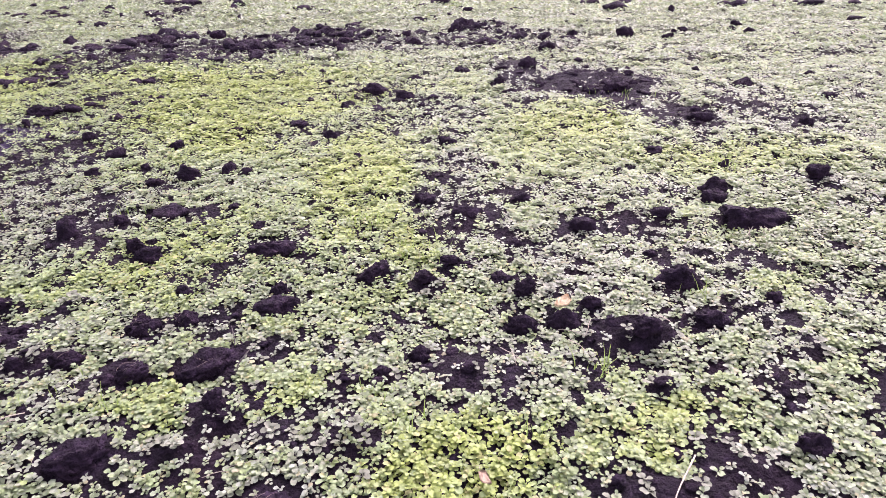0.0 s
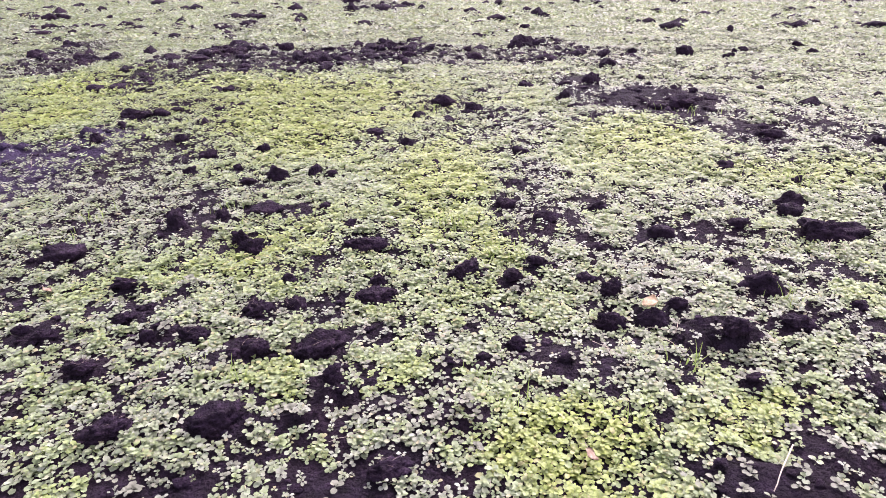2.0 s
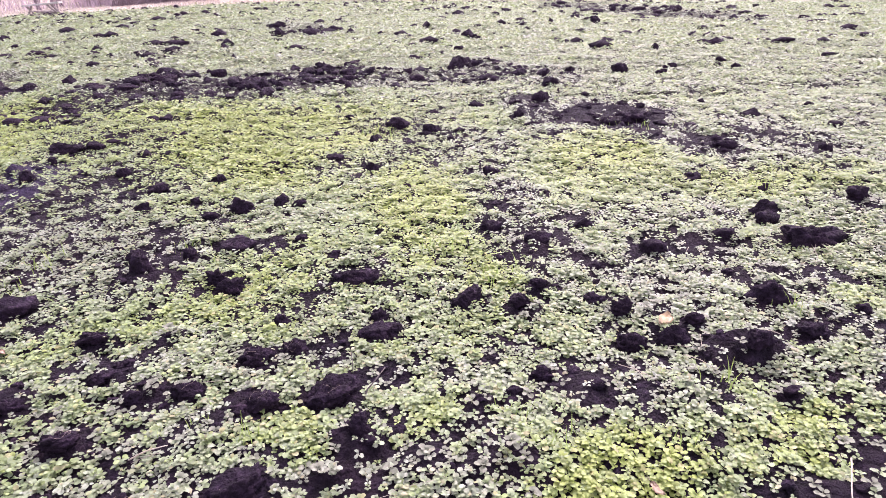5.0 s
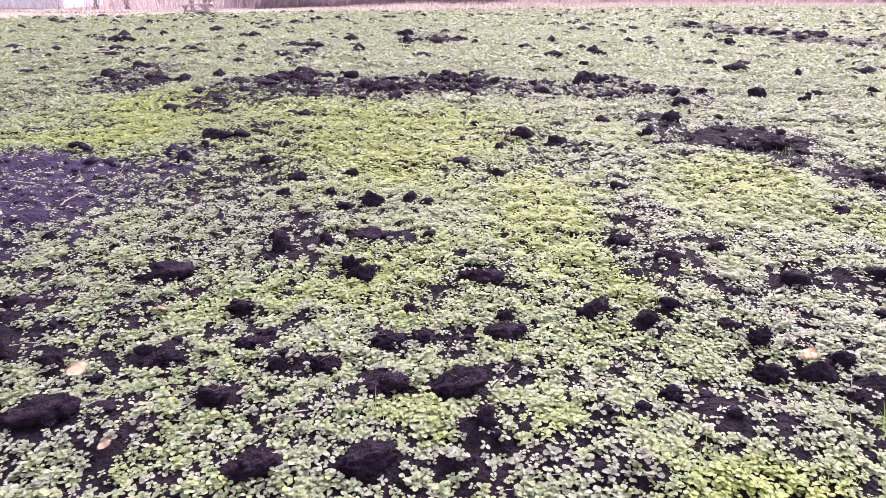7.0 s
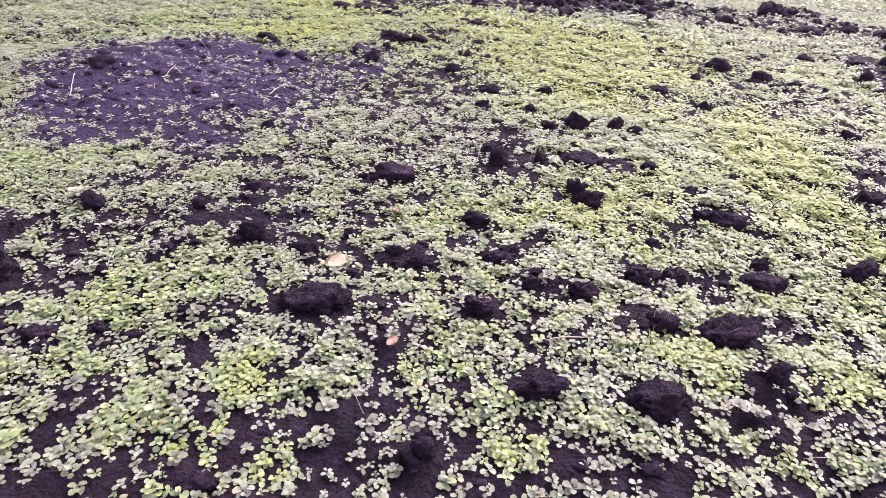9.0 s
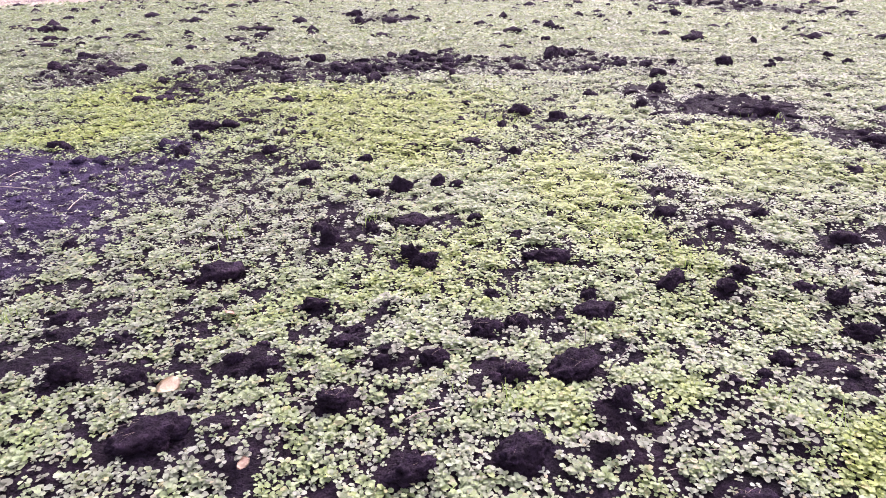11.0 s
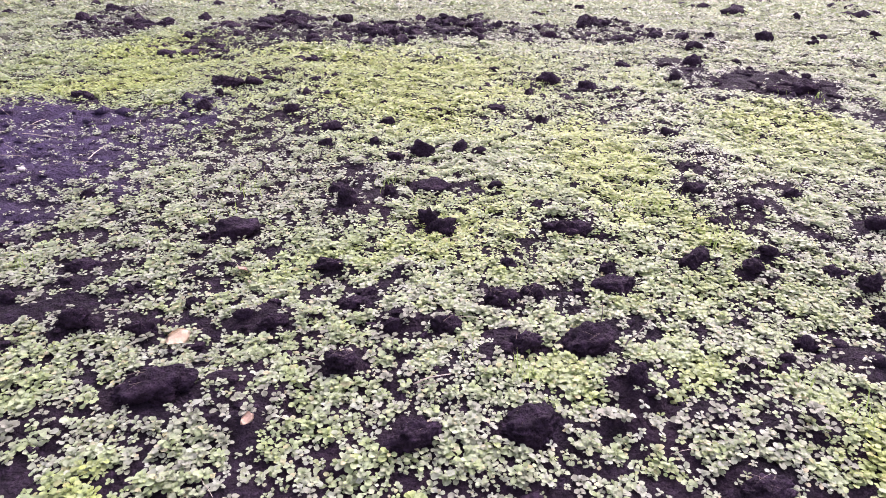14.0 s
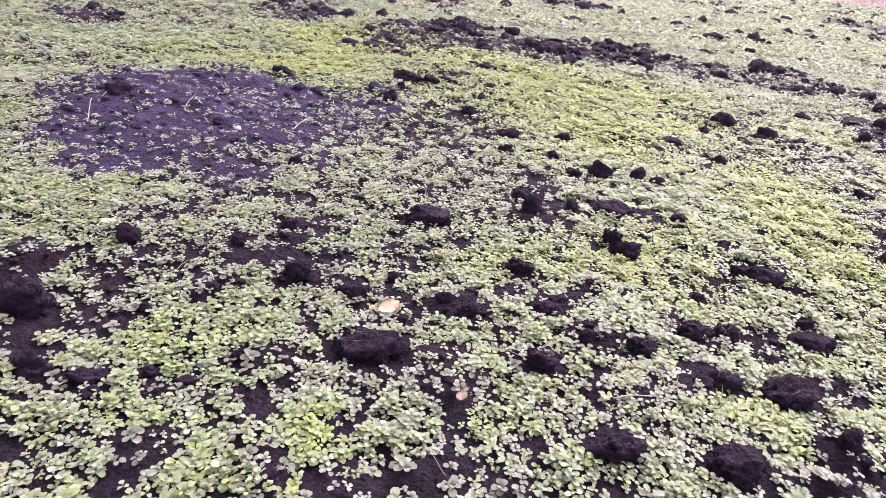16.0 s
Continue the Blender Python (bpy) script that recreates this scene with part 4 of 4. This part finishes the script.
# ---- grass tufts, stalks, fallen leaves ----
def grass_tuft(x, y, tall, n, wide=0.05):
    r = random.Random(round(x * 977 + y * 131))
    verts, faces, tone = [(0, 0, -0.02)], [], [0.4]
    for i in range(n):
        a, lean, h = r.uniform(0, 6.28), r.uniform(0.05, 0.7), tall * r.uniform(0.3, 0.8)
        bx, by, w = r.gauss(0, wide), r.gauss(0, wide), r.uniform(0.0018, 0.0034) * (1 + max(y - 4, 0) * 0.15)
        sx, sy = -math.sin(a) * w, math.cos(a) * w
        b = len(verts)
        faces.append((0, b, b + 1))
        for k in range(4):
            t = k / 3
            px, py, pz = bx + math.cos(a) * lean * h * t * t, by + math.sin(a) * lean * h * t * t, h * (t - 0.25 * lean * t * t)
            s = 1 - t * 0.85
            verts += [(px - sx * s, py - sy * s, pz), (px + sx * s, py + sy * s, pz)]
            tone += [0.45 + 0.3 * t] * 2
            if k:
                faces += [(b + 2 * k - 2, b + 2 * k - 1, b + 2 * k + 1), (b + 2 * k - 2, b + 2 * k + 1, b + 2 * k)]
    ob = mesh_from("grass_tuft", np.array(verts), np.array(faces), GRASS, tone=np.array(tone), plant=np.full(len(tone), 0.5))
    ob.location = (x, y, ground_z(x, y) - 0.005)
    tagged(ob, "tuft of thin upright green grass among seedlings", "grass tuft", "grass tufts")


grass_tuft(-0.43, 8.95, 0.12, 30, 0.16)
grass_tuft(0.41, 8.5, 0.12, 24, 0.16)
grass_tuft(3.18, 5.92, 0.12, 14, 0.15)
grass_tuft(2.86, 5.88, 0.12, 12, 0.12)
grass_tuft(3.22, 3.98, 0.22, 22, 0.06)
grass_tuft(0.84, 1.70, 0.11, 16, 0.04)
grass_tuft(1.31, 1.65, 0.12, 14, 0.05)
grass_tuft(-0.73, 3.68, 0.16, 18, 0.06)
grass_tuft(0.97, 3.00, 0.11, 26, 0.07)
grass_tuft(-1.57, 3.65, 0.16, 20, 0.06)
grass_tuft(1.60, 1.93, 0.13, 12, 0.04)
grass_tuft(2.22, 2.38, 0.13, 16, 0.05)
grass_tuft(1.79, 4.50, 0.15, 24, 0.1)
grass_tuft(-0.39, 2.00, 0.10, 10, 0.05)
grass_tuft(-0.23, 1.93, 0.13, 8, 0.03)
grass_tuft(0.76, 1.87, 0.10, 12, 0.04)
grass_tuft(-2.36, 2.75, 0.13, 16, 0.04)
grass_tuft(-1.66, 3.30, 0.11, 24, 0.07)
grass_tuft(0.83, 3.43, 0.15, 22, 0.06)
grass_tuft(0.65, 3.42, 0.12, 18, 0.06)
grass_tuft(-3.82, 3.23, 0.12, 18, 0.06)
grass_tuft(-1.03, 5.93, 0.16, 26, 0.12)
grass_tuft(0.57, 6.38, 0.18, 28, 0.12)


def stalk(x0, y0, x1, y1, rise=0.02, thick=0.0022, material=STRAW, label="dry bleached straw stalk lying on the soil", name="dry_stalk"):
    """A dead stalk between two places on the ground, arched a little."""
    r = random.Random(round(x0 * 531 + y1 * 717))
    way = [(x0 + (x1 - x0) * i / 7, y0 + (y1 - y0) * i / 7) for i in range(8)]
    low = [ground_z(x, y) for x, y in way]
    line = [low[0] + (low[7] - low[0]) * i / 7 for i in range(8)]
    lift = max(g - z for g, z in zip(low, line))                      # a stiff straw rests on the highest crumbs
    pts = [(x - x0 + r.uniform(-0.002, 0.002), y - y0 + r.uniform(-0.002, 0.002), z + 0.6 * lift + thick + 0.012 + 0.2 * rise * math.sin(math.pi * i / 7)) for i, ((x, y), z) in enumerate(zip(way, line))]
    thick *= 0.75
    ob = whole(name, tube(bmesh.new(), pts, thick, thick * 0.6, 5), material, pose(x0, y0, 0), label, "stalk", "dry stalks on the field")
    return ob


stalk(-3.34, 4.56, -3.10, 4.55, 0.02, 0.004)
stalk(-3.29, 4.07, -3.10, 4.17, 0.02, 0.003)
stalk(-2.66, 4.05, -2.71, 4.42, 0.03, 0.004)
stalk(-3.51, 4.12, -3.55, 4.35, 0.03, 0.003)
stalk(-3.96, 3.70, -4.15, 4.00, 0.03, 0.0045)
stalk(-3.46, 4.88, -3.44, 5.05, 0.03, 0.003)
stalk(-2.32, 1.88, -2.38, 2.01, 0.06, 0.0016)
stalk(2.90, 3.12, 2.80, 2.73, 0.05, 0.0028)
stalk(2.92, 3.09, 2.78, 2.76, 0.06, 0.0024)
stalk(2.87, 3.08, 2.90, 2.74, 0.05, 0.0024)
stalk(2.94, 3.10, 2.72, 2.86, 0.07, 0.0020)
stalk(2.85, 3.06, 2.71, 2.80, 0.04, 0.0020)
stalk(1.26, 2.13, 1.33, 1.94, 0.05, 0.0022)
stalk(1.30, 2.12, 1.29, 1.96, 0.06, 0.0018)
stalk(1.52, 2.22, 1.61, 2.11, 0.05, 0.0022)
stalk(1.54, 2.12, 1.59, 1.96, 0.05, 0.0022)
stalk(1.61, 2.11, 1.66, 2.20, 0.04, 0.0018)
stalk(0.37, 1.65, 0.44, 1.63, 0.04, 0.0014)
stalk(0.19, 1.59, 0.28, 1.60, 0.04, 0.0014)
stalk(-0.59, 1.87, -0.48, 1.88, 0.04, 0.0014)
stalk(1.76, 1.45, 1.58, 1.24, 0.02, 0.004)
stalk(1.95, 2.22, 1.96, 2.10, 0.03, 0.004)
stalk(-0.60, 1.88, -0.47, 1.90, 0.045, 0.004)
whole("twig", tube(bmesh.new(), [(0, 0, -0.02), (0.025, 0.01, 0.04), (0.05, 0.0, 0.075), (0.10, 0.02, 0.125)], 0.004, 0.002, 6), TWIG, pose(0.19, 2.11, ground_z(0.19, 2.11)), "grey crooked twig sticking up from the soil", "twig")
whole("twig", tube(bmesh.new(), [(0, 0, -0.02), (0.005, 0.0, 0.05), (0.002, 0.01, 0.10)], 0.0025, 0.0015, 5), TWIG, pose(0.16, 2.30, ground_z(0.16, 2.30)), "thin grey twig standing among seedlings", "twig")
for i in range(26):
    a, b = random.uniform(0, 6.28), random.uniform(0.05, 0.2)
    x, y = random.uniform(-4.3, -2.5), random.uniform(3.5, 5.6)
    stalk(x, y, x + b * math.cos(a), y + b * math.sin(a), 0.025, random.uniform(0.0012, 0.0024))
for i in range(34):
    a, b = random.uniform(0, 6.28), random.uniform(0.06, 0.2)
    x, y = random.uniform(-2.6, 2.8), random.uniform(1.3, 4.5)
    stalk(x, y, x + b * math.cos(a), y + b * math.sin(a), 0.05, random.uniform(0.0010, 0.0019))


def fallen_leaf(x, y, size, turn, material, label, up=0.05, tip=18):
    """A broad dead leaf with a curled rim, a rib and a stalk."""
    bm = bmesh.new()
    n = 18
    mid = bm.verts.new((0, 0, 0.0))
    inner, outer = [], []
    for i in range(n):
        a = 2 * math.pi * i / n
        r = 0.46 * (1 - 0.18 * math.cos(a)) * (1 + 0.08 * math.sin(5 * a + turn) + 0.06 * math.sin(9 * a)) * (1 + 0.35 * max(0.0, -math.cos(a)) ** 8)
        inner.append(bm.verts.new((math.cos(a) * r * 0.55 * size, math.sin(a) * r * 0.5 * size, 0.02 * size * math.sin(2 * a))))
        outer.append(bm.verts.new((math.cos(a) * r * size, math.sin(a) * r * 0.74 * size, size * (0.04 + 0.09 * math.sin(3 * a + 1 + turn)))))
    for i in range(n):
        j = (i + 1) % n
        bm.faces.new((mid, inner[i], inner[j]))
        bm.faces.new((inner[i], outer[i], outer[j], inner[j]))
    made = bmesh.ops.solidify(bm, geom=bm.faces[:], thickness=0.0012)
    ob = whole("fallen_leaf", bm, material, pose(x, y, ground_z(x, y) + up, tip, -8, turn), label, "leaf", "fallen leaves")
    part("leaf_stalk", tube(bmesh.new(), [(0.42 * size, 0, 0.004), (0.6 * size, 0.02 * size, 0.01), (0.85 * size, 0.08 * size, -0.01)], 0.0014, 0.0008, 5), STRAW, ob, "thin brown leaf stalk")


fallen_leaf(-1.46, 2.16, 0.088, 20, FALLEN_PALE, "large pale cream fallen leaf beside a small clod", 0.07, 34)
fallen_leaf(1.60, 2.38, 0.085, 30, FALLEN_ORANGE, "orange-tan fallen leaf lying on seedlings", 0.04)
fallen_leaf(1.08, 1.46, 0.055, 110, FALLEN_PINK, "small brownish pink fallen leaf on seedlings", 0.055)
fallen_leaf(-1.10, 1.69, 0.048, 60, FALLEN_PINK, "small brownish pink fallen leaf on seedlings", 0.045)
fallen_leaf(-1.38, 2.72, 0.055, 150, FALLEN_PINK, "small tan fallen leaf between seedlings", 0.04)
fallen_leaf(-2.80, 2.34, 0.075, 10, FALLEN_PALE, "pale fallen leaf lying between seedlings", 0.035, 8)

bm = bmesh.new()
bmesh.ops.create_icosphere(bm, subdivisions=2, radius=1.0)
for v in bm.verts:
    v.co = v.co * (1 + 0.3 * noise.noise(v.co * 1.6))
    v.co = (v.co.x * 0.024, v.co.y * 0.019, v.co.z * 0.015)
whole("pale_stone", bm, STONE, pose(-3.0, 3.92, ground_z(-3.0, 3.92) + 0.016), "small pale stone on bare dark soil", "stone")


# ---- field border: withered grass, thicket, shrubs, sheds ----
def blades(name, n, depth0, depth1, x0, x1, low, high, width, material, label, category, lean=0.35):
    x = rng.uniform(x0, x1, n)
    y = edge_y(x) + rng.uniform(depth0, depth1, n)
    h = rng.uniform(low, high, n) * (0.6 + 0.8 * vnoise(x, y, 3.0, 21)) * np.where(high < 0.6, np.interp(x, (-12, -3), (0.22, 1.0)), 1.0)
    a = rng.uniform(0, 6.28, n)
    w = width * rng.uniform(0.6, 1.4, n) * (1 + np.hypot(x, y) / 90)
    side = np.stack([np.cos(a), np.sin(a), 0 * a], 1) * w[:, None] / 2
    off = rng.normal(0, lean, (n, 2)) * h[:, None]
    foot = np.stack([x, y, 0 * x - 0.05], 1)
    knee = foot + np.stack([off[:, 0] * 0.35, off[:, 1] * 0.35, h * 0.6], 1)
    tip = foot + np.stack([off[:, 0], off[:, 1], h], 1)
    v = np.stack([foot - side, foot + side, knee + side * 0.7, knee - side * 0.7, tip], 1).reshape(-1, 3)
    t = np.array([(0, 1, 2), (0, 2, 3), (3, 2, 4)])
    f = (np.arange(n)[:, None, None] * 5 + t[None]).reshape(-1, 3)
    tagged(mesh_from(name, v, f, material), label, category, kind="stuff")


blades("withered_grass", 36000, 0.0, 9.0, -45, 60, 0.12, 0.42, 0.035, DRYGRASS, "pale withered grass along the field border", "dry grass", 0.45)
blades("bare_thicket", 5000, 9.0, 20.0, -14, 6, 2.0, 6.5, 0.06, BRUSH, "leafless purplish brown thicket behind the field", "thicket", 0.12)
blades("dry_reeds", 12000, 7.0, 18.0, 3, 95, 2.0, 6.0, 0.075, REED, "tall pale pinkish dry reeds behind the field", "reeds", 0.10)
blades("bramble_strip", 5000, 6.0, 10.0, -12, 4, 0.3, 0.8, 0.04, BARK, "low dark tangled brambles at the field border", "brambles", 0.9)
blades("dark_weeds", 3500, 4.0, 5.5, -42, -13, 0.2, 0.42, 0.03, BARK, "low dark dead weeds at the foot of the white shed", "weeds", 0.6)
blades("reddish_brush", 1800, 6.0, 14.0, -32, -7, 0.3, 1.5, 0.018, BRUSH, "low leafless reddish brush beside the sheds", "brush", 0.4)


def bare_shrub(x, y, tall, stems, spread, label, thick=0.02):
    r = random.Random(round(x * 313 + y * 99))
    root = new("bare_shrub")
    root.location = (x, y, -0.03)
    tagged(root, label, "shrub", "leafless shrubs at the border")
    twigs = bmesh.new()
    for i in range(stems):
        a, lean = r.uniform(0, 6.28), r.uniform(0.15, 1.0) * spread
        pts = [(r.gauss(0, 0.12), r.gauss(0, 0.12), 0)]
        for k in range(1, 6):
            t = k / 5
            pts.append((math.cos(a) * lean * t ** 1.3 + r.gauss(0, 0.05), math.sin(a) * lean * t ** 1.3 + r.gauss(0, 0.05), tall * t * r.uniform(0.85, 1.05)))
        part("stem", tube(bmesh.new(), pts, thick, thick * 0.3, 5), BARK, root)
        for k in range(2, 6):
            for j in range(4):
                p, b = Vector(pts[k]), r.uniform(0, 6.28)
                q = p + Vector((math.cos(b), math.sin(b), r.uniform(0.3, 1.2))) * tall * r.uniform(0.10, 0.22)
                m = p.lerp(q, 0.5) + Vector((r.gauss(0, 0.05), r.gauss(0, 0.05), 0.05))
                tube(twigs, [p, m, q], thick * 0.3, thick * 0.1, 3)
                for l in range(2):
                    c = m + Vector((r.gauss(0, 0.3), r.gauss(0, 0.3), r.uniform(0.1, 0.4))) * tall * 0.15
                    tube(twigs, [m, c], thick * 0.16, thick * 0.06, 3)
    part("twigs", twigs, BRUSH, root, "fine leafless purplish twigs")


bare_shrub(-13.0, 34.5, 3.6, 9, 1.6, "spreading leafless shrub behind a plank trestle")
bare_shrub(-14.1, 35.6, 3.0, 8, 1.2, "leafless shrub with many thin stems")
bare_shrub(-19.6, 36.0, 2.0, 12, 1.1, "dense low leafless shrub beside a white shed", 0.025)
bare_shrub(-18.2, 36.6, 2.2, 12, 1.2, "dense low leafless shrub on withered grass", 0.025)
bare_shrub(-15.4, 41.5, 3.2, 10, 1.6, "leafless shrub in front of a pale outbuilding")
bare_shrub(-21.0, 47.0, 3.6, 10, 2.0, "leafless shrub in front of a pale outbuilding")
bare_shrub(-9.5, 43.0, 2.6, 8, 1.3, "leafless shrub at the field border")
bare_shrub(-5.5, 47.8, 2.0, 12, 1.8, "low dark leafless shrub at the field border", 0.025)
bare_shrub(-2.6, 48.3, 1.8, 12, 1.8, "low dark leafless shrub at the field border", 0.025)


def post(x, y, tall, lean):
    bm = bmesh.new()
    box(bm, -0.08, -0.08, 0, 0.08, 0.08, tall)
    bmesh.ops.bevel(bm, geom=bm.edges[:], offset=0.015, segments=1, affect='EDGES')
    whole("fence_post", bm, POSTPAINT, pose(x, y, -0.05, 0, lean, 12), "slender pale leaning post in front of the thicket", "post", "pale posts at the border", smooth=False)


post(-12.56, 52.1, 3.2, -6)
post(-10.12, 50.2, 3.2, -7)
post(-8.37, 47.8, 3.0, -12)
post(-7.68, 48.4, 2.8, -8)
post(-2.71, 58.0, 3.4, -4)


def trestle():
    root = new("plank_trestle")
    root.location = (-12.46, 31.8, 0)
    root.rotation_euler = (0, 0, radians(-24))
    tagged(root, "weathered wooden trestle with a long pale plank on withered grass", "trestle")
    top = bmesh.new()
    box(top, -1.05, -0.12, 0, 1.05, 0.12, 0.07)
    bmesh.ops.bevel(top, geom=top.edges[:], offset=0.01, segments=1, affect='EDGES')
    ob = part("plank", top, PALEWOOD, root, "long bleached plank")
    ob.location, ob.rotation_euler = (0, 0, 0.42), (0, radians(-4), 0)
    for x0, z0, x1, z1 in ((-0.9, 0, -0.5, 0.42), (-0.5, 0, -0.85, 0.42), (0.2, 0.46, 0.95, 0.0), (0.95, 0, 0.55, 0.46)):
        part("leg", tube(bmesh.new(), [(x0, 0.05, z0), (x1, -0.05, z1)], 0.045, 0.04, 6), DARKWOOD, root)
    part("log", tube(bmesh.new(), [(-0.8, 0.25, 0.09), (0.5, 0.3, 0.10)], 0.10, 0.09, 9), DARKWOOD, root, "dark log lying under the plank")


trestle()


def shed(x, y, turn, wide, deep, tall, ridge, wall, roof, label, opening=None):
    root = new("shed")
    root.matrix_world = pose(x, y, 0, 0, 0, turn)
    tagged(root, label, "shed")
    bm = bmesh.new()
    t = 0.2
    if opening:
        a, b, c = opening
        box(bm, 0, 0, -0.1, a, t, tall)
        box(bm, b, 0, -0.1, wide, t, tall)
        box(bm, a, 0, c, b, t, tall)
    else:
        box(bm, 0, 0, -0.1, wide, t, tall)
    part("front_wall", bm, wall, root)
    bm = bmesh.new()
    box(bm, 0, deep - t, -0.1, wide, deep, tall)
    part("back_wall", bm, wall, root)
    for x0 in (0, wide - t):
        bm = bmesh.new()
        box(bm, x0, t, -0.1, x0 + t, deep - t, tall)
        part("side_wall", bm, wall, root)
    bm = bmesh.new()
    prof = [(-0.3, tall), (deep / 2, tall + ridge), (deep + 0.3, tall), (deep + 0.3, tall + 0.12), (deep / 2, tall + ridge + 0.14), (-0.3, tall + 0.12)]
    ends = [[bm.verts.new((px, py, pz)) for py, pz in prof] for px in (-0.3, wide + 0.3)]
    for i in range(6):
        bm.faces.new((ends[0][i], ends[0][(i + 1) % 6], ends[1][(i + 1) % 6], ends[1][i]))
    for e in ends:
        bm.faces.new((e[0], e[1], e[4], e[5]))
        bm.faces.new((e[1], e[2], e[3], e[4]))
    bmesh.ops.recalc_face_normals(bm, faces=bm.faces[:])
    part("roof", bm, roof, root)


shed(-42.0, 33.4, 9, 20.5, 6, 2.6, 1.4, WALLPAINT, ROOFING, "long low whitewashed shed with a grey roof")
shed(-34.0, 62.0, -14, 17.0, 8, 5.0, 2.6, WALLPAINT, ROOFING, "tall pale plastered outbuilding behind leafless shrubs")
shed(-16.2, 52.6, -20, 1.9, 1.3, 0.85, 0.12, DARKWOOD, WALLPAINT, "small dark hut with a white roof and an open front", (0.2, 1.6, 0.7))
